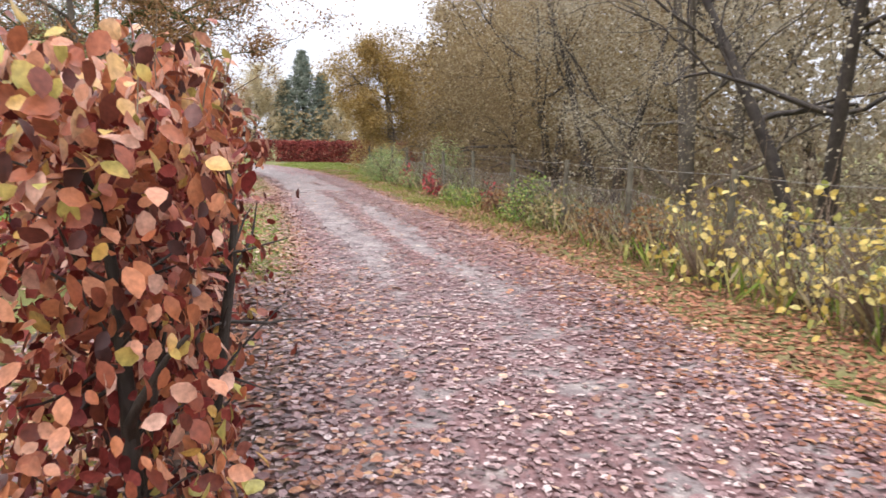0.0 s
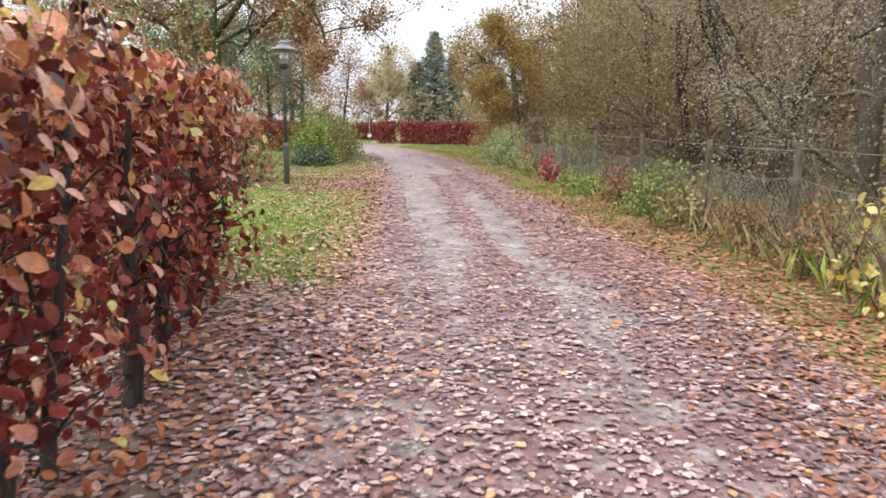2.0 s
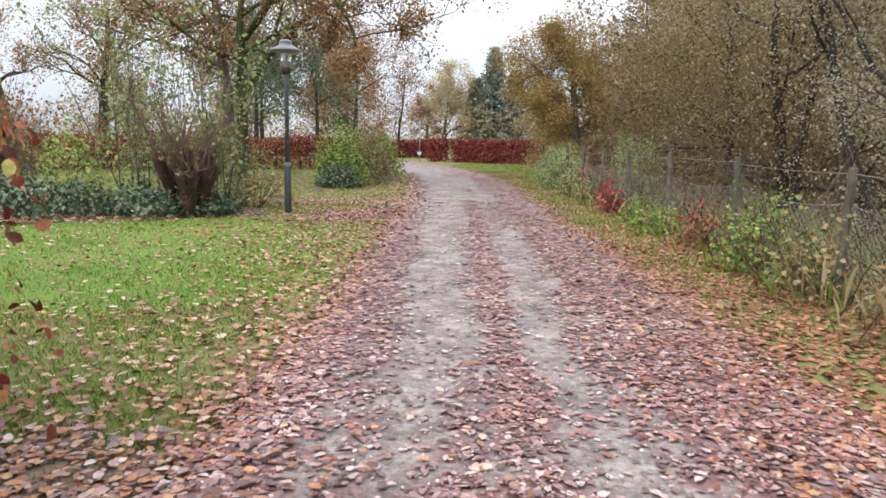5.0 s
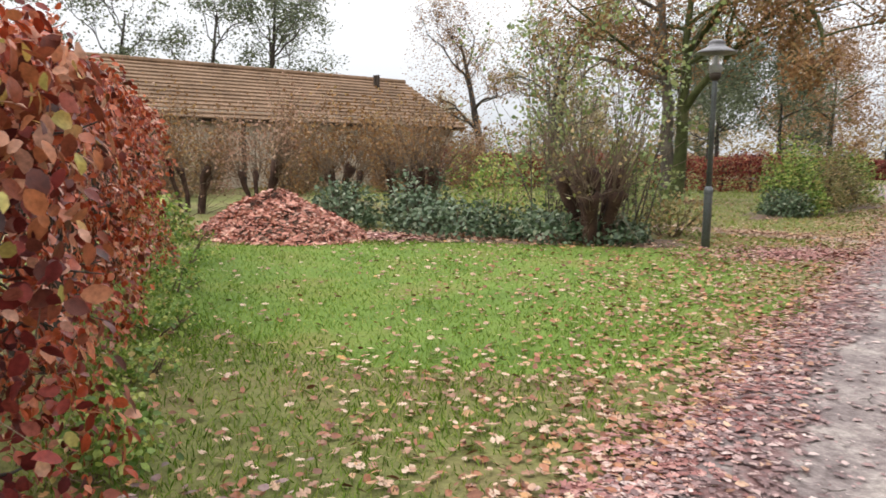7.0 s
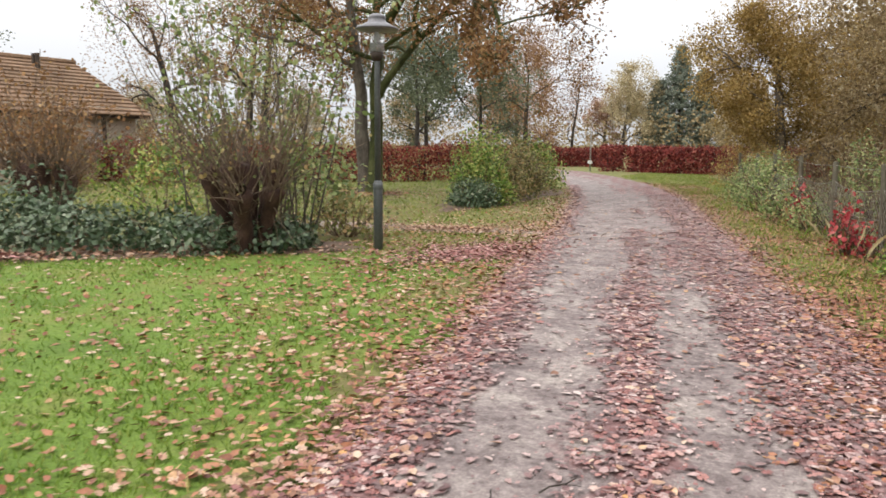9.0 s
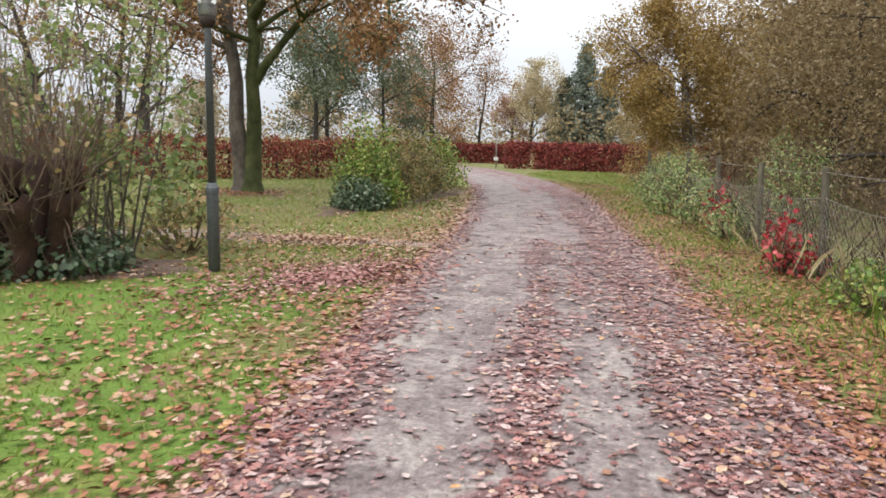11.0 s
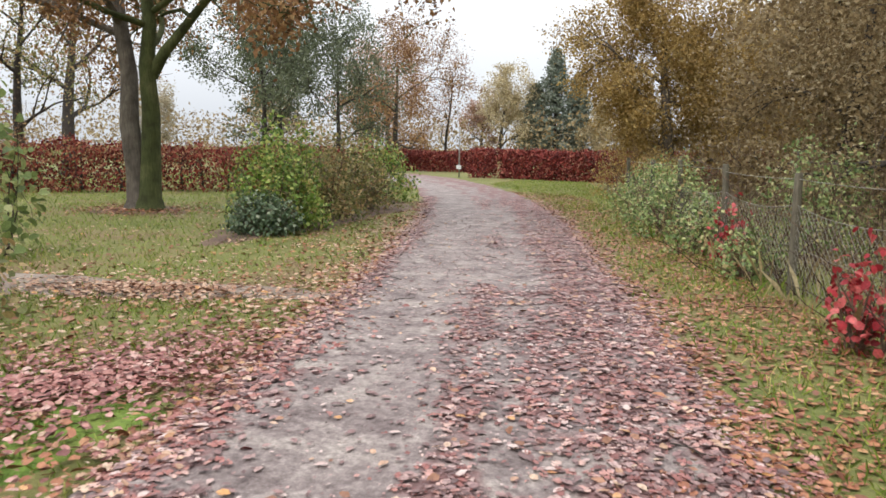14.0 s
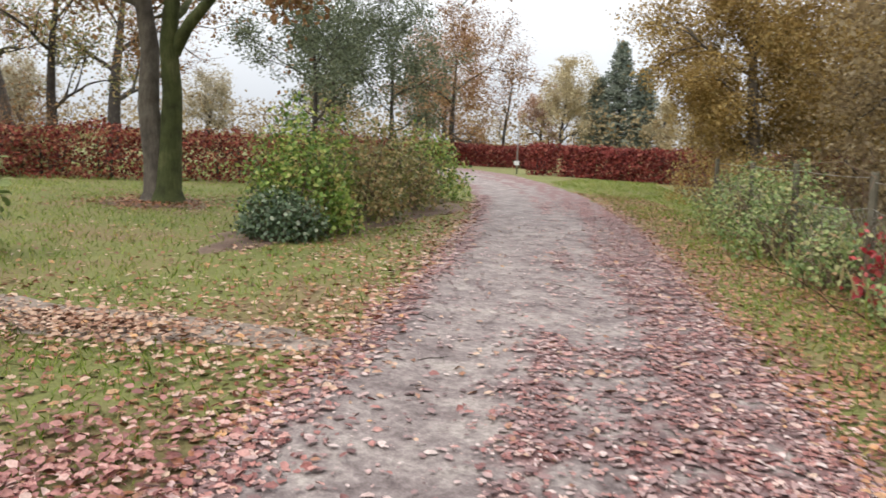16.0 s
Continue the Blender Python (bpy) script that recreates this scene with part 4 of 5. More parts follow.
# woodland to one side of the track, behind the fence
WOODS = [
    (5.4, 11.0, 10.5, 0.13, 3, WOOD_LEAF_GREY, "many-stemmed woodland tree with thin grey-tan leaves"),
    (8.6, 7.5, 11, 0.17, 2, WOOD_LEAF_GREY, "many-stemmed woodland tree behind the fence"),
    (9.0, 13.5, 11, 0.18, 2, WOOD_LEAF, "woodland tree with olive-brown leaves"),
    (4.9, 15.5, 10, 0.14, 2, WOOD_LEAF_GREY, "woodland tree with pale hanging leaves"),
    (4.0, 19.5, 10, 0.14, 2, WOOD_LEAF_GREY, "woodland tree with pale hanging leaves"),
    (7.5, 20.0, 11.5, 0.2, 1, WOOD_LEAF, "woodland tree with olive-brown leaves"),
    (3.2, 24.0, 10.5, 0.16, 2, WOOD_LEAF, "woodland tree with low brown branches"),
    (6.3, 26.5, 11.5, 0.2, 1, WOOD_LEAF, "woodland tree with olive-brown leaves"),
    (2.3, 28.5, 10.5, 0.18, 1, WOOD_LEAF, "woodland tree leaning over the fence"),
    (4.6, 32.0, 12, 0.2, 1, WOOD_LEAF, "woodland tree with olive-brown leaves"),
    (0.7, 34.5, 11.5, 0.2, 1, WOOD_LEAF, "brown oak at the woodland edge"),
    (-3.5, 42.0, 11.5, 0.26, 1, OAK_GOLD, "golden-brown oak overhanging the track"),
    (2.4, 39.0, 12.5, 0.22, 1, WOOD_LEAF, "woodland tree with olive-brown leaves"),
    (1.6, 46.0, 12.5, 0.22, 1, OAK_GOLD, "golden-brown oak at the woodland edge"),
    (6.0, 46.0, 12.5, 0.22, 1, WOOD_LEAF, "woodland tree with brown leaves"),
    (9.5, 34.0, 12.5, 0.22, 1, WOOD_LEAF, "woodland tree with brown leaves"),
    (11.5, 24.0, 12.5, 0.22, 1, WOOD_LEAF, "woodland tree with brown leaves"),
    (13.0, 14.5, 12.0, 0.22, 1, WOOD_LEAF, "woodland tree with brown leaves"),
    (12.5, 5.5, 12.0, 0.22, 2, WOOD_LEAF_GREY, "woodland tree with grey-tan leaves"),
]
for k, (x, y, h, rad, st, lm, label) in enumerate(WOODS):
    near, edge = k < 6, 6 <= k < 14
    gold = lm is OAK_GOLD
    broadleaf("woodland_tree", x, y, h * (0.82 if near else 0.76 if edge else 0.9), rad, label, lm, 80 + k, BARK if k % 2 else BARK_DARK,
              (12000 if k == 0 else 28000) if near else (60000 if k == 11 else 24000 if k > 9 else 34000) if edge else 8000, 0.044 if near else 0.098 if k == 11 else 0.125 if k > 9 and edge else 0.066 if edge else 0.16,
              0.34 if k == 0 else 0.14 if gold else 0.1, 0.25 if near else 0.175 if k == 11 else 0.23 if gold else 0.25, 8 if st == 1 else 5, 3,
              (-0.05, 0), 0.012 if near else 0.02, 0.17, 0.42 if near else 0.6, "woodland trees behind the fence", st, 0.3 if near else 0.05, fill=0.15 if k == 0 else 0.4 if near else 0.65)


def undergrowth():
    """Tangled twigs and withered leaves filling the wood at eye height."""
    r = np.random.default_rng(4)
    n = 1900
    y = r.uniform(3, 46, n)
    x = fence_x(y) + 0.5 + r.uniform(0, 1, n) ** 0.8 * 9
    tubes = []
    for k in range(n):
        p, _ = wander((x[k], y[k], -0.05), unit(r.normal(size=3) * (0.5, 0.5, 0) + (0, 0, 1)), r.uniform(0.9, 2.6), 4, 0.2, -0.02, r)
        tubes.append((p, np.linspace(0.011, 0.003, 5), 3))
        for q in range(2):
            w, _ = wander(p[r.integers(1, 5)], unit(r.normal(size=3)), r.uniform(0.3, 0.9), 3, 0.25, -0.03, r)
            tubes.append((w, np.linspace(0.006, 0.002, 4), 3))
    tagged(tubes_obj("brushwood", tubes, TWIG), "tangled brown twigs on the woodland floor", "undergrowth", kind="stuff")
    fringe = []
    for k in range(700):
        y0 = r.uniform(3, 30)
        p, _ = wander((float(fence_x(y0)) + r.normal(0.25, 0.35), y0, -0.03), unit(r.normal(size=3) * (0.6, 0.6, 0) + (0, 0, 1)), r.uniform(0.5, 1.3), 4, 0.2, -0.03, r)
        fringe.append((p, np.linspace(0.007, 0.002, 5), 3))
    tagged(tubes_obj("brushwood", fringe, STUMP), "dry red-brown stalks tangled in the fence", "undergrowth", kind="stuff")
    m = 60000
    y = r.uniform(1, 52, m)
    x = fence_x(y) + 0.7 + r.uniform(0, 1, m) * 13
    z = r.uniform(0, 1, m) ** 1.2 * 3.4 + 0.1
    keep = wavy(x, y + z, 1.1) > -0.35
    for near, lm in ((True, WOOD_LEAF_GREY), (False, WOOD_LEAF)):
        at = np.c_[x, y, z][keep & ((y < 19) == near)]
        tagged(scatter("withered_leaves", DIAMOND, at, tumbled(len(at), 0.3, r), r.uniform(0.035, 0.075, len(at)), lm, None), "withered leaves among woodland twigs", "undergrowth", kind="stuff")
    m = 45000
    y = r.uniform(-4, 60, m)
    x = fence_x(y) + r.uniform(8, 17, m)
    z = r.uniform(0, 8, m)
    for near, lm in ((True, WOOD_LEAF_GREY), (False, WOOD_LEAF)):
        at = np.c_[x, y, z][(y < 24) == near]
        tagged(scatter("far_woods", DIAMOND, at, tumbled(len(at), 0.3, r), r.uniform(0.12, 0.34, len(at)), lm, None), "deep woodland foliage behind the fence", "woodland", kind="stuff")
    at = []
    for k in range(26):
        c = np.array([r.uniform(-2.5, 15), r.uniform(46, 70), r.uniform(1.5, 9)])
        at.append(c + r.normal(0, 1, (900, 3)).clip(-2, 2) * (1.5, 1.5, 1.3))
    at = np.concatenate(at)
    at = at[at[:, 2] > 0.1]
    tagged(scatter("far_woods", DIAMOND, at, tumbled(len(at), 0.3, r), r.uniform(0.15, 0.36, len(at)), OAK_GOLD, None), "golden-brown woodland foliage past the hedge", "woodland", kind="stuff")


undergrowth()


def distance():
    """A hedge-and-scrub band that closes the fields round the horizon."""
    r = np.random.default_rng(9)
    n = 70000
    a = np.radians(r.uniform(20, 200, n))
    d = r.uniform(85, 140, n)
    z = r.uniform(0, 1, n) ** 1.4 * (5.2 + 2.6 * wavy(a * 20, a * 7))
    at = np.c_[np.cos(a) * d, 10 + np.sin(a) * d, z]
    tagged(scatter("far_scrub", DIAMOND, at, tumbled(n, 0.3, r), r.uniform(0.2, 0.55, n), WOOD_LEAF, None), "grey-brown scrub and woods in the distance", "woodland", kind="stuff")


distance()

# ---- shrubs on the grass ----
grow_shrub("shrub", -9.0, 26.5, 0.85, 1.0, 1.8, "leafy bright green shrub on the grass", GREEN, 101, 5200, 0.072, 26, hollow=0.35)
grow_shrub("shrub", -9.3, 28.3, 1.0, 1.2, 1.8, "green shrub turning yellow and brown", GREEN_OLIVE, 102, 4200, 0.072, 26, hollow=0.35)
grow_shrub("shrub", -9.7, 30.6, 0.95, 1.3, 1.65, "brownish olive shrub in a row", GREEN_OLIVE, 103, 3400, 0.078, 22, hollow=0.35)
grow_shrub("shrub", -10.4, 33.4, 0.95, 1.5, 1.6, "dark green shrub at the end of a row", GREEN, 104, 2600, 0.09)
grow_shrub("evergreen_shrub", -8.75, 25.6, 0.65, 0.5, 0.66, "low dark evergreen shrub at the foot of a green shrub", GREEN_DARK, 105, 2600, 0.062)
grow_shrub("young_shrub", -10.5, 22.2, 0.6, 0.6, 1.9, "young thin shrub with a few large yellow-green leaves", GREEN_BRIGHT, 106, 280, 0.15, 9, stemm=BARK_DARK)
for k, (x, y, rx, ry, h, lm) in enumerate([(-8.6, 16.9, 1.0, 0.7, 0.55, GREEN_DARK), (-10.0, 16.1, 1.3, 0.8, 0.65, GREEN_DARK), (-11.4, 16.2, 1.0, 0.8, 0.95, GREEN_DARK),
                                            (-7.75, 17.6, 0.6, 0.6, 0.45, GREEN_DARK), (-12.7, 15.4, 0.8, 0.7, 0.9, GREEN_DARK), (-12.3, 11.6, 0.6, 0.6, 0.8, GREEN)]):
    grow_shrub("evergreen_shrub", x, y, rx, ry, h, "low dark glossy evergreen shrub at the lawn edge", lm, 110 + k, int(1500 * rx * ry) + 500, 0.085, 10, 30, group="evergreens at the lawn edge")
grow_shrub("shrub", -9.8, 19.2, 1.1, 0.9, 1.5, "sparse yellow-green shrub behind a pollard", GREEN_BRIGHT, 120, 700, 0.085)
grow_shrub("shrub", -13.6, 20.5, 1.6, 1.2, 1.7, "yellowing green shrub behind evergreens", GREEN, 121, 1500, 0.085)
grow_shrub("shrub", -7.9, 19.4, 0.9, 0.7, 0.9, "thin shrub with red-brown and green leaves", GREEN_OLIVE, 122, 700, 0.08)

for k, (x, y, w, h) in enumerate([(-4.1, 8.55, 0.26, 0.26), (-3.6, 8.4, 0.22, 0.22), (-5.0, 9.0, 0.26, 0.22), (-6.2, 9.55, 0.3, 0.28), (-7.8, 10.25, 0.3, 0.28), (-9.6, 11.05, 0.45, 0.55)]):
    grow_shrub("weed", x, y, w, w, h, "green nettles and ground ivy at the hedge foot", GREEN, 180 + k, 380, 0.045, 4, group="weeds at the hedge foot", category="weeds")


def pollard(x, y, seed, size, label, heads, leafy, leafm, stout=1.0):
    """Short cut-back trunks with a brush of young shoots."""
    r = np.random.default_rng(seed)
    root = thing("pollard_stump", x, y, label, "tree", "pollards at the lawn edge")
    shoots, ends = [], []
    for k in range(heads):
        a = k * 2 * np.pi / heads + r.uniform(-0.4, 0.4)
        q = size * r.uniform(0.25, 0.55)
        b = np.array([np.cos(a) * q * 0.45, np.sin(a) * q * 0.45, -0.05])
        h = size * r.uniform(0.75, 1.1)
        line = np.array([b, b + (np.cos(a) * 0.06, np.sin(a) * 0.06, h * 0.4), b + (np.cos(a) * 0.16, np.sin(a) * 0.16, h * 0.75),
                         b + (np.cos(a) * 0.22, np.sin(a) * 0.22, h * 0.93), b + (np.cos(a) * 0.25, np.sin(a) * 0.25, h)])
        line[1:] += r.normal(0, 0.03, (4, 3))
        tubes_obj("stump", [(line, np.array([0.14, 0.11, 0.13, 0.19, 0.12]) * stout * size / 1.2 * r.uniform(0.7, 1.15), 9)], STUMP, root)
        for s in range(20):
            d = unit(np.array([np.cos(a) * 0.35, np.sin(a) * 0.35, 1.0]) + r.normal(0, 0.38, 3))
            p, _ = wander(line[4] + r.normal(0, 0.09, 3) - (0, 0, 0.08), d, r.uniform(0.5, 1.7) * size, 5, 0.05, 0.02, r)
            shoots.append((p, np.linspace(0.01, 0.003, 6), 3))
            ends.append(p[2:])
        for s in range(14):
            d = unit(np.array([np.cos(a), np.sin(a), 0.6]) + r.normal(0, 0.5, 3))
            p, _ = wander(line[r.integers(0, 3)], d, r.uniform(0.4, 0.9) * size, 4, 0.12, 0.03, r)
            shoots.append((p, np.linspace(0.007, 0.002, 5), 3))
    tagged(tubes_obj("shoot_brush", shoots, TWIG, root), kind="stuff")
    ends = np.concatenate(ends)
    at = ends[r.integers(0, len(ends), leafy)] + r.normal(0, 0.12, (leafy, 3))
    tagged(scatter("foliage", OVAL, at, tumbled(leafy, 0.3, r), r.uniform(0.05, 0.09, leafy), leafm, root), kind="stuff")


pollard(-8.0, 17.25, 1, 1.2, "cut-back pollard stumps with a brush of thin shoots", 8, 420, GREEN_OLIVE, 0.95)
pollard(-12.6, 17.4, 2, 1.15, "cut-back pollard stumps among evergreens", 5, 700, RUSSET, 0.8)
for k, (x, y) in enumerate([(-14.2, 16.4), (-15.8, 15.2), (-17.2, 14.2), (-18.8, 13.0), (-15.0, 18.5)]):
    pollard(x, y, 3 + k, 1.2, "brown pollard stumps with dense twigs behind the leaf heap", 4, 1500, (RUSSET, RUSSET_PINK)[k % 2], 0.55)

for k in range(16):
    grow_shrub("twiggy_shrub", -21.5 - 1.4 * (k % 3) - k * 0.1, 10.5 + k * 1.45, 1.3, 1.2, 2.4 + 0.2 * (k % 4), "brown twiggy shrub with withered leaves before the barn", (RUSSET, WOOD_LEAF, RUSSET_PINK)[k % 3], 200 + k, 2200, 0.085, 50,
               shape=DIAMOND, hollow=0.2, group="twiggy shrubs before the barn")


def hazel(x, y, h, seed, n, label):
    """Upright rods with a few large leaves."""
    r = np.random.default_rng(seed)
    root = thing("hazel_shrub", x, y, label, "shrub")
    rods, tips = [], []
    for k in range(13):
        d = unit(np.array([*r.normal(0, 0.24, 2), 1]))
        p, _ = wander((*r.normal(0, 0.15, 2), -0.05), d, h * r.uniform(0.7, 1), 7, 0.06, 0.01, r)
        rods.append((p, np.linspace(0.017, 0.004, 8), 5))
        for q in range(7):
            i = r.integers(2, 8)
            w, _ = wander(p[i], unit(r.normal(size=3) + (0, 0, 0.3)), r.uniform(0.3, 0.8), 3, 0.15, 0, r)
            rods.append((w, np.linspace(0.006, 0.002, 4), 3))
            tips.append(w[1:])
    tagged(tubes_obj("rodwork", rods, BARK, root), kind="stuff")
    tips = np.concatenate(tips)
    at = tips[r.integers(0, len(tips), n)] + r.normal(0, 0.08, (n, 3))
    tagged(scatter("foliage", OVAL, at, tumbled(n, 0.6, r), r.uniform(0.06, 0.12, n), GREEN_BRIGHT, root), kind="stuff")


hazel(-8.3, 18.5, 4.2, 1, 1100, "tall hazel shrub with sparse pale green leaves beside a lamp")
hazel(-10.2, 18.6, 4.4, 2, 1100, "tall hazel shrub with sparse pale green leaves")


# ---- leaf heap ----
def leaf_heap(x, y, rad, h):
    r = np.random.default_rng(3)
    root = thing("leaf_heap", x, y, "raked heap of wet red-brown leaves on the lawn", "leaf heap")
    a, q = np.meshgrid(np.linspace(0, 2 * np.pi, 32, endpoint=False), np.linspace(0, 1, 9))
    prof = lambda q, a: h * (1 - q ** 1.3) * (1 + 0.10 * np.sin(3 * a + 5 * q))
    rr = rad * q * (1 + 0.12 * np.sin(2 * a + 1))
    v = np.stack([rr * np.cos(a), rr * np.sin(a), prof(q, a) - 0.06], -1).reshape(-1, 3)
    f = [(i * 32 + k, i * 32 + (k + 1) % 32, (i + 1) * 32 + (k + 1) % 32, (i + 1) * 32 + k) for i in range(8) for k in range(32)]
    mesh_obj("core", v, f, SOIL, root)
    n = 6500
    a, q = r.uniform(0, 2 * np.pi, n), np.sqrt(r.uniform(0, 1.12, n))
    rr = rad * q * (1 + 0.12 * np.sin(2 * a + 1))
    z = np.maximum(prof(np.minimum(q, 1), a), 0.01) - 0.03 + r.uniform(0, 0.05, n)
    fr = basis(unit(np.c_[np.cos(a) * 0.5, np.sin(a) * 0.5, np.ones(n)] + r.normal(0, 0.4, (n, 3))), r.normal(size=(n, 3)) * (1, 1, 0.3))
    tagged(scatter("leaves", OAK, np.c_[rr * np.cos(a), rr * np.sin(a), z], fr, r.uniform(0.06, 0.11, n), LITTER_HEAP, root), kind="stuff")


leaf_heap(-11.9, 13.6, 1.5, 0.74)


# ---- lamp ----
def lathe(profile, sides=24):
    """A turned shape: radii and heights."""
    bm = bmesh.new()
    rings = [[bm.verts.new((rad * math.cos(2 * math.pi * k / sides), rad * math.sin(2 * math.pi * k / sides), z)) for k in range(sides)] for rad, z in profile]
    for a, b in zip(rings, rings[1:]):
        for k in range(sides):
            face = bm.faces.new((a[k], a[(k + 1) % sides], b[(k + 1) % sides], b[k]))
            face.smooth = True
    bm.faces.new(rings[0][::-1])
    bm.faces.new(rings[-1])
    return bm


def street_lamp(x, y):
    root = thing("street_lamp", x, y, "grey-green park lamp with a wide round hood on the grass", "lamp")
    part("lower_pole", lathe([(0.066, -0.2), (0.066, 0.9), (0.062, 0.94), (0.05, 0.98)]), POLE, root)
    part("upper_pole", lathe([(0.045, 0.975), (0.038, 2.60), (0.04, 2.66)]), POLE, root)
    part("hatch", lathe([(0.069, 0.86), (0.071, 0.87), (0.071, 0.92), (0.066, 0.945)]), POLE, root, "raised collar on the pole")
    part("socket", lathe([(0.05, 2.62), (0.085, 2.68), (0.09, 2.74), (0.03, 2.75)]), TIMBER, root, "dark lamp socket")
    part("reflector", lathe([(0.088, 2.745), (0.092, 2.86), (0.088, 2.865)]), STEEL, root, "bright steel reflector band")
    g = part("glass", lathe([(0.1, 2.75), (0.105, 3.0), (0.1, 3.01)]), GLASS, root, "clear glass cylinder")
    g.visible_shadow = False
    part("bulb", lathe([(0.02, 2.86), (0.032, 2.9), (0.034, 2.96), (0.015, 3.0)]), WHITE_PAINT, root, "white bulb")
    part("hood", lathe([(0.1, 3.0), (0.28, 3.035), (0.305, 3.05), (0.295, 3.065), (0.2, 3.11), (0.125, 3.15), (0.12, 3.19), (0.125, 3.2), (0.115, 3.225), (0.07, 3.25)]), HOOD, root, "wide grey metal hood with a stepped cap")


street_lamp(-6.55, 18.35)


# ---- fence ----
def fence():
    root = thing("wire_fence", *FENCE[0], "weathered post and wire-mesh fence overgrown with plants", "fence")
    r = np.random.default_rng(8)
    o = np.array([*FENCE[0], 0.0])
    tops = []
    for k, (x, y) in enumerate(FENCE):
        h = r.uniform(1.24, 1.36)
        lean = r.normal(0, 0.03, 2)
        tops.append((x + lean[0], y + lean[1], h))
        bm = bmesh.new()
        n = 8
        prof = [(0.046, -0.2), (0.045, 0.6), (0.042, h - 0.02), (0.033, h)]
        rings = [[bm.verts.new((rad * math.cos(2 * math.pi * q / n) * (1 + 0.06 * math.sin(q * 2.3 + k)) + lean[0] * max(z, 0) / h,
                                rad * math.sin(2 * math.pi * q / n) + lean[1] * max(z, 0) / h, z)) for q in range(n)] for rad, z in prof]
        for a, b in zip(rings, rings[1:]):
            for q in range(n):
                bm.faces.new((a[q], a[(q + 1) % n], b[(q + 1) % n], b[q]))
        bm.faces.new(rings[-1])
        p = part("post", bm, POST, root)
        p.location = Vector((x, y, 0)) - Vector(o)
    for (x0, y0, h0), (x1, y1, h1) in zip(tops, tops[1:]):
        a, b = np.array([x0, y0, 0.0]) - o, np.array([x1, y1, 0.0]) - o
        wires = []
        for hw, sag in ((min(h0, h1) - 0.06, 0.02), (0.92, 0.09), (0.5, 0.04), (0.1, 0.0)):
            s = np.linspace(0, 1, 9)
            p = a + (b - a) * s[:, None]
            p[:, 2] = hw - sag * 4 * s * (1 - s)
            wires.append((p, np.full(9, 0.004 if hw > 0.9 else 0.003), 3))
        span = np.linalg.norm(b - a)
        top = 0.92
        for k in range(int((span + top) / 0.11)):
            u0 = k * 0.11 - top
            for way in (1, -1):
                lo, hi = max(u0, 0.0), min(u0 + top, span)
                if hi - lo < 0.05:
                    continue
                u = np.linspace(lo, hi, 4)
                h = 0.05 + (u - u0) * 0.95
                w = u / span if way > 0 else 1 - u / span
                p = a + (b - a) * w[:, None]
                p[:, 2] = h - 0.36 * w * (1 - w) * (h / top)
                wires.append((p, np.full(4, 0.0024), 3))
        tubes_obj("wire_mesh", wires, WIRE, root)


fence()

# plants along the fence
PLANTS = [  # y, offset from the fence, half width, height, material, leaves, label
    (7.0, 0.1, 0.75, 1.15, YELLOW, 420, "yellow-leaved bramble on the fence"), (8.3, -0.15, 0.65, 1.25, YELLOW, 380, "bright yellow-leaved bush on the fence"),
    (5.8, 0.0, 0.7, 1.1, YELLOW, 420, "yellow and green bush on the fence"), (4.6, 0.0, 0.7, 0.95, GREEN_OLIVE, 700, "tangled olive bush on the fence"),
    (9.9, 0.0, 0.5, 0.75, RUSSET, 300, "low red-brown plants at the fence foot"), (11.6, 0.0, 0.5, 0.6, RUSSET, 300, "low brown plants at the fence foot"),
    (13.4, -0.1, 0.55, 0.7, GREEN_OLIVE, 450, "olive bramble on the fence"), (14.8, -0.1, 0.6, 0.85, GREEN, 560, "green bramble climbing the fence"),
    (16.4, 0.0, 0.55, 0.55, RUSSET, 380, "red-brown bramble at the fence foot"), (17.9, -0.2, 0.5, 0.4, GREEN, 420, "low green weeds at the fence foot"),
    (19.6, -0.1, 0.45, 0.4, GREEN, 380, "low green weeds by the fence"), (27.3, 1.68, 0.8, 1.6, BRAMBLE, 1500, "light green elder behind the fence"),
    (24.6, -0.1, 0.45, 0.55, BRAMBLE, 420, "green bramble on the fence"), (26.4, -0.15, 0.55, 0.75, BRAMBLE, 620, "yellow-green bramble spilling through the fence"),
    (28.6, 0.0, 0.85, 1.25, BRAMBLE, 1300, "rounded green bramble over the fence"), (30.6, 0.1, 0.9, 1.3, BRAMBLE, 1300, "rounded yellow-green bramble over the fence"),
    (32.8, 0.3, 0.9, 1.2, BRAMBLE, 1100, "bramble thicket at the fence end"), (35.5, 1.2, 1.1, 1.5, OAK_GOLD, 1200, "golden-brown shrub past the fence end"),
    (39.0, 0.7, 1.1, 1.6, OAK_GOLD, 1100, "orange-brown shrub beside a far hedge"),
]
for k, (y, off, w, h, lm, n, label) in enumerate(PLANTS):
    grow_shrub("bramble", float(fence_x(y)) + off, y, w, w * 1.15, h, label, lm, 140 + k, int(n * (0.62 if lm is YELLOW else 1.7)), 0.09 if lm is YELLOW else 0.058, 26 if lm is YELLOW else 14, group="plants along the fence")
for k, (y, off, w, h, n) in enumerate([(21.3, -0.42, 0.22, 0.78, 150), (21.2, -0.2, 0.28, 0.42, 80), (25.4, -0.1, 0.25, 0.85, 150), (16.9, -0.1, 0.25, 0.7, 60)]):
    grow_shrub("red_bush", float(fence_x(y)) + off, y, w, w, h, "small crimson-leaved bush at the fence", RED, 170 + k, int(n * 1.3), 0.075, 8, group="crimson bushes")


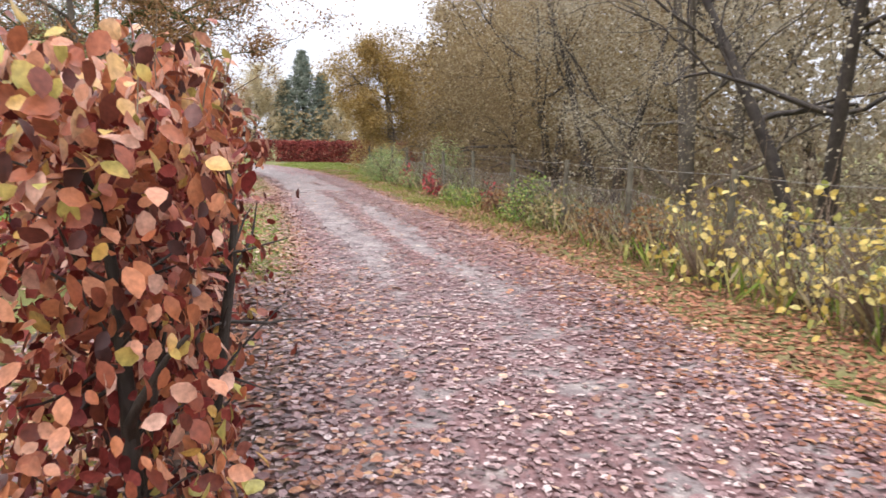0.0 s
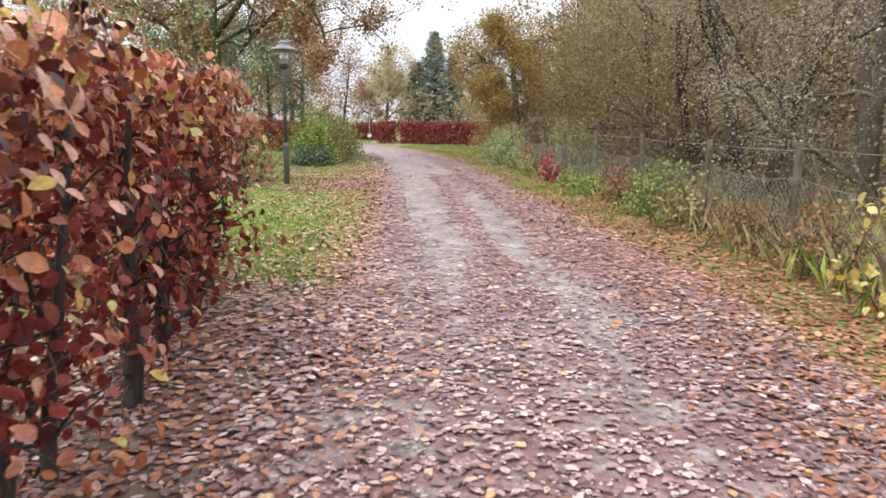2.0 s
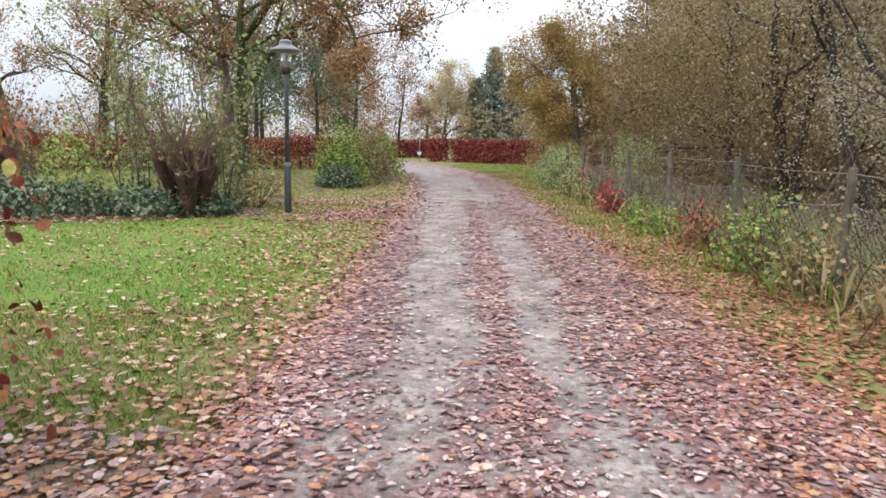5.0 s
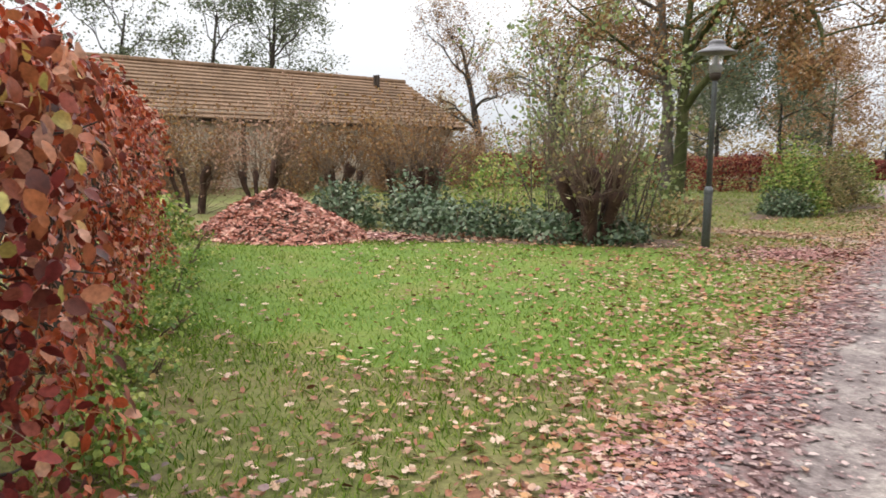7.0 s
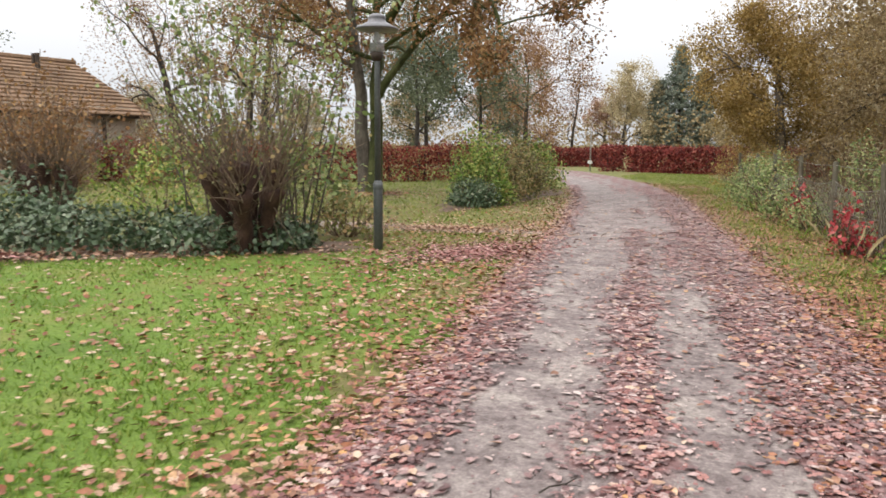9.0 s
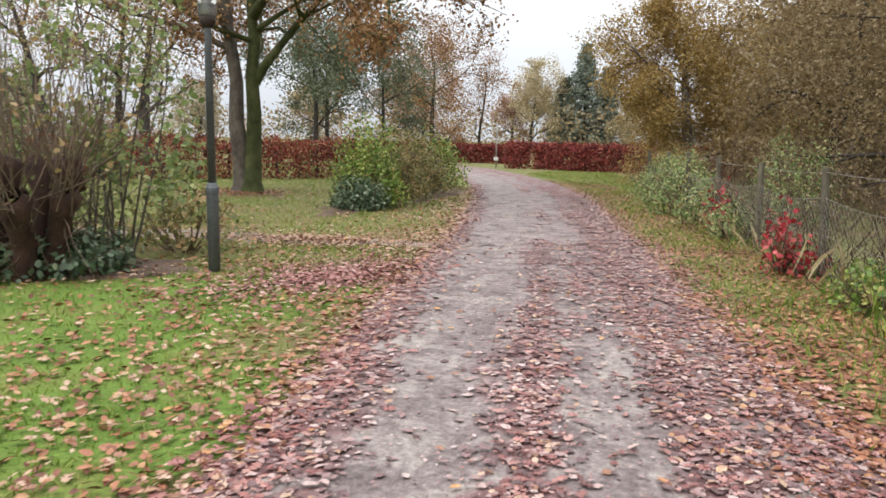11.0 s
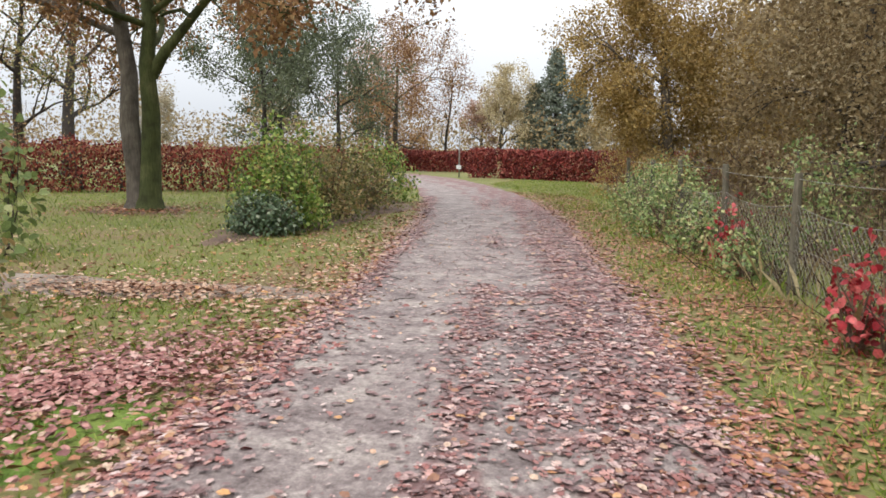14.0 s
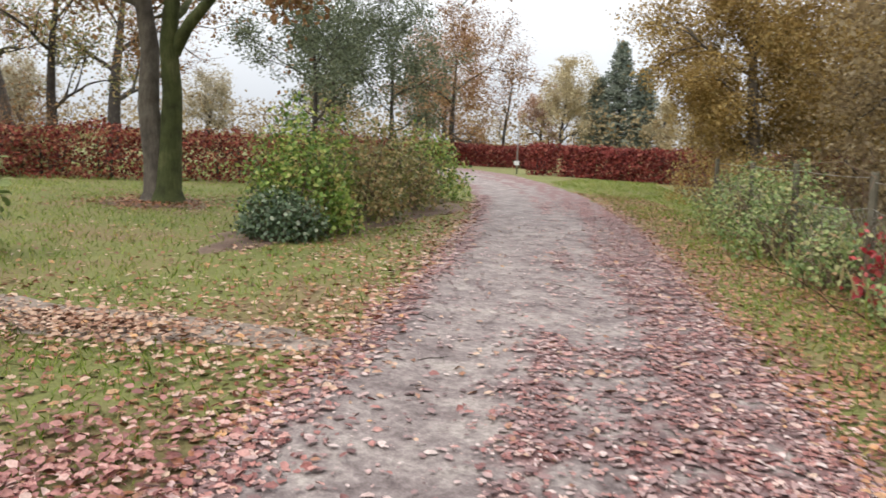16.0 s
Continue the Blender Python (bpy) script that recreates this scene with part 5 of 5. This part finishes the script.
# ---- barn ----
def barn():
    root = thing("barn", -31.4, 20.0, "long low barn with a mossy ochre tiled roof and plastered wall", "building")
    y0, y1, ex, ez, rz = -13.0, 11.0, 4.9, 2.6, 4.95

    def slab(name, lo, hi, material, parent, label=""):
        bm = bmesh.new()
        bmesh.ops.create_cube(bm, size=1)
        for v in bm.verts:
            v.co = [lo[i] + (hi[i] - lo[i]) * (v.co[i] + 0.5) for i in range(3)]
        return part(name, bm, material, parent, label)

    slab("wall", (4.1, y0 + 0.4, -0.2), (4.35, y1 - 0.4, 2.9), RENDER_WALL, root, "cream plaster front wall")
    slab("wall", (-4.35, y0 + 0.4, -0.2), (-4.1, y1 - 0.4, 2.9), RENDER_WALL, root)
    for yy in (y0 + 0.4, y1 - 0.65):
        bm = bmesh.new()
        f = [bm.verts.new((x, yy, z)) for x, z in ((-4.1, -0.2), (4.1, -0.2), (4.1, 2.85), (0, 4.75), (-4.1, 2.85))]
        face = bm.faces.new(f)
        ext = bmesh.ops.extrude_face_region(bm, geom=[face])
        for v in ext["geom"]:
            if isinstance(v, bmesh.types.BMVert):
                v.co.y += 0.25
        part("gable", bm, RENDER_WALL, root, "cream plaster gable")
    rise = (rz - ez) / ex
    for side in (1, -1):
        roof = new("roof")
        roof.parent = root
        for k in range(14):
            bm = bmesh.new()
            a, b = ex * k / 14, ex * (k + 1) / 14 + 0.06
            za, zb = rz - a * rise, rz - b * rise
            vs = [bm.verts.new((side * q, yy, z)) for yy in (y0, y1) for q, z in ((a, za - 0.02), (b, zb + 0.05), (b, zb + 0.0), (a, za - 0.07))]
            for f in ((0, 1, 5, 4), (1, 2, 6, 5), (2, 3, 7, 6), (3, 0, 4, 7), (0, 3, 2, 1), (4, 5, 6, 7)):
                bm.faces.new([vs[i] for i in f])
            bmesh.ops.recalc_face_normals(bm, faces=bm.faces[:])
            part("tile_course", bm, TILE, roof)
    bm = bmesh.new()
    bmesh.ops.create_cone(bm, cap_ends=True, segments=8, radius1=0.13, radius2=0.12, depth=0.42, matrix=Matrix.Rotation(radians(90), 4, "X"))
    first = part("ridge_tile", bm, TILE, root)
    for k in range(60):
        tile = first if k == 0 else new("ridge_tile", first.data)
        tile.parent = root
        tile.location = (0, y0 + (y1 - y0) * k / 60 + 0.2, rz + 0.02)
        tile.rotation_euler = (radians((k % 3 - 1) * 1.5), 0, 0)
    slab("eaves_board", (4.72, y0, 2.46), (4.78, y1, 2.63), TIMBER, root, "dark timber eaves board")
    slab("soffit", (4.35, y0, 2.5), (4.72, y1, 2.54), TIMBER, root)
    for yy in np.arange(y0 + 1.0, y1 - 0.5, 3.0):
        slab("wall_post", (4.345, yy, -0.1), (4.39, yy + 0.18, 2.7), TIMBER, root, "dark timber post")
    for yy in (-9.5, -3.5, 2.5, 8.0):
        w = slab("window", (4.352, yy, 1.0), (4.38, yy + 1.1, 1.9), GLASS, root, "dark small window")
        slab("frame", (4.353, yy - 0.07, 0.92), (4.372, yy + 1.17, 1.98), WHITE_PAINT, w)
    for sx in (0.7, 0.95):
        slab("vent_pipe", (sx, 8.6, 4.4), (sx + 0.12, 8.72, 5.1), TIMBER, root, "short dark roof vent")


barn()


# ---- sign ----
def signpost(x, y):
    root = thing("signpost", x, y, "thin grey metal signpost at a hedge end", "sign")
    part("pole", lathe([(0.04, -0.2), (0.04, 2.5), (0.03, 2.52)], 12), STEEL, root)
    bm = bmesh.new()
    bmesh.ops.create_cube(bm, size=1)
    for v in bm.verts:
        v.co = (v.co.x * 0.26, v.co.y * 0.03 - 0.05, 0.5 + v.co.z * 0.2)
    part("plate", bm, WHITE_PAINT, root, "small white plate")


signpost(-14.75, 52.3)


# ---- fallen leaves and grass ----
def surface(x, y):
    """Height of the turf or the track, whichever lies uppermost."""
    u = (x - road_l(y)) / (road_r(y) - road_l(y))
    rim = np.clip(np.minimum(u, 1 - u) * 9, 0, 1)
    rut = np.exp(-((u - 0.3) / 0.09) ** 2) + np.exp(-((u - 0.6) / 0.09) ** 2)
    track_z = np.where(rim > 0, 0.03 * rim - 0.018 * rut + 0.01 * wavy(x, y, 0.5) * rim, -0.07)
    turf_z = np.where((u < 0) & (y < 18), 0.012, -0.05)
    return np.maximum(np.maximum(0.03 * wavy(x, y, 1.9) - 0.02, turf_z), track_z)


def lay(name, label, n, y0, y1, u0, u1, material, size, keep, seed, lift=0.032, shape=OAK, tilt=0.3):
    r = np.random.default_rng(seed)
    y = y0 + (y1 - y0) * r.uniform(0, 1, n) ** 1.15
    l, w = road_l(y), road_r(y) - road_l(y)
    x = l + w * r.uniform(u0, u1, n)
    ok = r.uniform(0, 1, n) < keep(x, y)
    x, y = x[ok], y[ok]
    m = len(x)
    at = np.c_[x, y, surface(x, y) + max(lift - 0.02, 0.004) + r.uniform(0, 0.01, m)]
    ob = scatter(name, (shape[0] * (1, 1, 0.5), shape[1]), at, flat_lying(m, tilt, r), size * r.uniform(0.55, 1.3, m), material)
    return tagged(ob, label, "fallen leaves", kind="stuff")


lay("fallen_leaves", "mauve-brown fallen leaves trodden on the track", 80000, -5, 32, 0.0, 1.0, LITTER, 0.06, leaf_density, 1, 0.028, tilt=0.1)
lay("fallen_leaves", "pale fallen leaves scattered on the track", 17000, -5, 30, -0.05, 1.05, LITTER_PALE, 0.062, lambda x, y: np.where((x > road_l(y) * 0.45 + road_r(y) * 0.55) & (y < 9), 0.18, 0.5) * leaf_density(x, y), 2)
lay("fallen_leaves", "reddish leaves drifted along the track's rim", 26000, 6, 36, -0.07, 0.2, LITTER_RED, 0.064,
    lambda x, y: 0.8 * np.clip(1.3 - (y - 14) / 8, 0.5, 1) * np.exp(-(((x - road_l(y)) / (road_r(y) - road_l(y)) - 0.04) / 0.07) ** 2), 3, 0.026, LOBED, 0.14)
lay("fallen_leaves", "reddish leaves on the far half of the track", 28000, 9, 36, 0.4, 1.08, LITTER_RED, 0.06, lambda x, y: 0.7 * leaf_density(x, y), 4, 0.03, LOBED, 0.13)
lay("fallen_leaves", "orange-brown leaves along the fence verge", 52000, -5, 20, 0.6, 1.6, LITTER_ORANGE, 0.065,
    lambda x, y: np.clip(((x - road_l(y)) / (road_r(y) - road_l(y)) - 0.6) / 0.35, 0, 1) ** 1.5 * np.where(x < fence_x(y) + 0.2, np.clip(1.3 - (y - 9) / 9, 0.15, 1), 0), 5, 0.015)
lay("fallen_leaves", "brown leaves along the fence verge", 34000, 13, 40, 0.95, 1.5, LITTER_ORANGE, 0.056, lambda x, y: np.where(x < fence_x(y) + 0.2, 0.62 + 0.35 * wavy(x, y, 0.6), 0), 6, 0.03)
lay("fallen_leaves", "brown leaves under the hedge", 12000, 0.3, 9.5, -0.5, 0.4, LITTER_ORANGE, 0.066, lambda x, y: np.clip(0.75 - 2.2 * (x - road_l(y)) / (road_r(y) - road_l(y)), 0, 1) * np.clip((8.6 - y + 0.8 * wavy(x, y, 0.5)) / 1.5, 0, 0.9), 7, 0.05, tilt=0.2)
lay("fallen_leaves", "mauve leaves under the hedge", 9000, 0.3, 9.5, -0.5, 0.12, LITTER, 0.066, lambda x, y: np.clip((8.6 - y + 0.8 * wavy(x, y, 0.5)) / 1.5, 0, 0.9), 12, 0.05, tilt=0.2)
lay("fallen_leaves", "tan leaves scattered over the lawn", 30000, 7, 30, -2.2, 0.05, LITTER_PALE, 0.062,
    lambda x, y: np.clip(np.where(y < 13, 0.06, 0.11) + 0.8 * np.exp((x - road_l(y)) / 0.8) + 0.35 * (wavy(x, y, 1.4) > 0.2) * np.exp((x - road_l(y)) / 3), 0, 1), 8, 0.03, LOBED, 0.35)
lay("fallen_leaves", "orange leaves scattered over the lawn", 34000, 7, 34, -1.6, 0.05, LITTER_ORANGE, 0.062,
    lambda x, y: np.clip(0.04 + 0.9 * np.exp((x - road_l(y)) / (0.9 + np.clip((y - 11) / 6, 0, 1) * np.clip((23 - y) / 3, 0, 1) * 1.4)), 0, 1), 9, 0.025, tilt=0.5)


lay("leaf_crumbs", "broken leaf bits and grit trodden into the track", 80000, -5, 30, 0.0, 1.0, LITTER, 0.026, lambda x, y: np.clip(leaf_density(x, y) + 0.1, 0, 0.95), 10, 0.03, DIAMOND, 0.25)
lay("leaf_crumbs", "small red-brown leaf bits on the track", 26000, 8, 34, 0.35, 1.05, LITTER_RED, 0.028, lambda x, y: np.clip(leaf_density(x, y), 0, 0.9), 11, 0.03, DIAMOND, 0.25)


def drift(name, label, n, cx, cy, rx, ry, turn, material, seed, size=0.09):
    r = np.random.default_rng(seed)
    a, q = r.uniform(0, 2 * np.pi, n), np.abs(r.normal(0, 0.55, n))
    px, py = rx * q * np.cos(a), ry * q * np.sin(a)
    c, s = math.cos(radians(turn)), math.sin(radians(turn))
    at = np.c_[cx + px * c - py * s, cy + px * s + py * c, 0.02 + r.uniform(0, 0.03, n)]
    tagged(scatter(name, OAK, at, flat_lying(n, 0.35, r), size * r.uniform(0.55, 1.3, n), material), label, "fallen leaves", kind="stuff")


drift("fallen_leaves", "pinkish leaves drifted across a side path", 3200, -5.2, 18.6, 2.0, 1.0, 75, LITTER_RED, 21, 0.06)
drift("fallen_leaves", "tan leaves drifted at a side path", 2400, -7.0, 21.0, 2.8, 1.0, 12, LITTER_PALE, 22, 0.06)
drift("fallen_leaves", "brown leaves round a tree foot", 1800, -13.7, 28.2, 2.0, 1.6, 0, LITTER_ORANGE, 23, 0.07)
drift("fallen_leaves", "brown leaves under evergreen shrubs", 3200, -9.6, 16.1, 3.4, 0.9, 42, LITTER_PALE, 24, 0.08)
drift("fallen_leaves", "red leaves strewn beside the heap", 900, -10.6, 14.8, 1.2, 0.6, 50, LITTER_RED, 25)


def grass(name, label, n, area, keep, material, size, seed, shape=BLADE, lean=0.55):
    r = np.random.default_rng(seed)
    x0, x1, y0, y1 = area
    x, y = r.uniform(x0, x1, n), y0 + (y1 - y0) * r.uniform(0, 1, n) ** 1.25
    ok = r.uniform(0, 1, n) < keep(x, y)
    x, y = x[ok], y[ok]
    m = len(x)
    tip = unit(np.c_[r.normal(0, lean, (m, 2)), np.ones(m)])
    fr = basis(unit(r.normal(size=(m, 3)) * (1, 1, 0.2)), tip)
    ob = scatter(name, shape, np.c_[x, y, np.full(m, -0.015)], fr, size * r.uniform(0.5, 1.4, m), material, None)
    return tagged(ob, label, "grass", kind="stuff")


def lawn(x, y):
    edge = np.clip((road_l(y) - x + 0.05) / 0.9, 0, 1)
    hedge_line = y > 7.6 + np.clip((-3 - x) * 0.46, 0, 4.2)
    bed = (x < -7.2) & (y > 14.3 + (-7.4 - x) * -0.35) & (y < 19.6) & (y > 24.9 + x)
    side = np.abs(y - (20.9 + (x + 8.1) * 0.21)) < 0.46
    return edge * hedge_line * ~bed * (~side * 0.85 + 0.15) * (0.65 + 0.35 * wavy(x, y, 0.8))


grass("lawn_grass", "short bright green lawn grass", 250000, (-13, -1.2, 6.5, 20.5), lambda x, y: lawn(x, y) * (1 - 0.85 * np.clip((y - 12.5) / 4, 0, 1) * np.clip(1.5 + (x - road_l(y)) / 4, 0, 1)), GRASS, 0.055, 31)
grass("meadow_grass", "short olive-green grass with moss", 125000, (-28, -4.5, 18.5, 50), lambda x, y: lawn(x, y) * (0.4 + 0.6 * (y > 20)), GRASS_OLIVE, 0.075, 32)
grass("rim_grass", "olive-brown grass along the track rim", 60000, (-8.5, -1.2, 7.5, 21.5), lambda x, y: lawn(x, y) * np.exp((x - road_l(y)) / (0.9 + np.clip((y - 12) / 5, 0, 1) * 2)), GRASS_OLIVE, 0.065, 36)
grass("verge_grass", "grass verge between track and fence", 170000, (-11, 4, 9, 50),
      lambda x, y: ((x > road_r(y) - 0.1) & (x < fence_x(y) + 0.6)) * np.clip((y - 10) / 7, 0.05, 1) * np.clip((x - road_r(y)) / 0.6, 0.1, 1), GRASS_OLIVE, 0.075, 33)
grass("tall_grass", "tufts of long straw and green grass at the fence foot", 9000, (-4, 4.5, 4, 34),
      lambda x, y: (np.abs(x - fence_x(y) + 0.1) < 0.35) * (0.4 + 0.6 * (wavy(x, y, 0.8) > 0)), GRASS_DRY, 0.42, 34, REED, lean=0.3)
grass("tall_grass", "tufts of long green grass at the fence foot", 6000, (-4, 4.5, 4, 34),
      lambda x, y: (np.abs(x - fence_x(y) + 0.3) < 0.35) * (wavy(x, y + 3, 0.6) > 0.05), GRASS_OLIVE, 0.34, 35, REED, lean=0.35)


# ---- fallen sticks ----
def sticks():
    r = np.random.default_rng(12)
    stick = thing("fallen_twig", -0.2, 6.2, "thin dark broken twig lying on the track", "twig", "twigs on the track", z=0.045)
    p = np.array([(-0.14, 0, 0), (-0.05, 0.02, 0.006), (0.05, 0.0, 0.004), (0.15, 0.03, 0)])
    tubes_obj("shaft", [(p, [0.006, 0.005, 0.005, 0.003], 5)], BARK_DARK, stick)
    tubes_obj("side_shoot", [(np.array([(0.02, 0.005, 0.003), (0.07, -0.04, 0.008), (0.1, -0.07, 0.004)]), [0.003, 0.0025, 0.0015], 4)], BARK_DARK, stick)
    for k in range(20):
        y = r.uniform(2, 27)
        u = r.uniform(0.08, 0.92)
        m = pose(float(road_l(y) * (1 - u) + road_r(y) * u), y, 0.045, 0, 0, r.uniform(0, 360))
        c = copy_thing(stick, m)
        c.scale = [r.uniform(0.35, 0.9)] * 3


sticks()
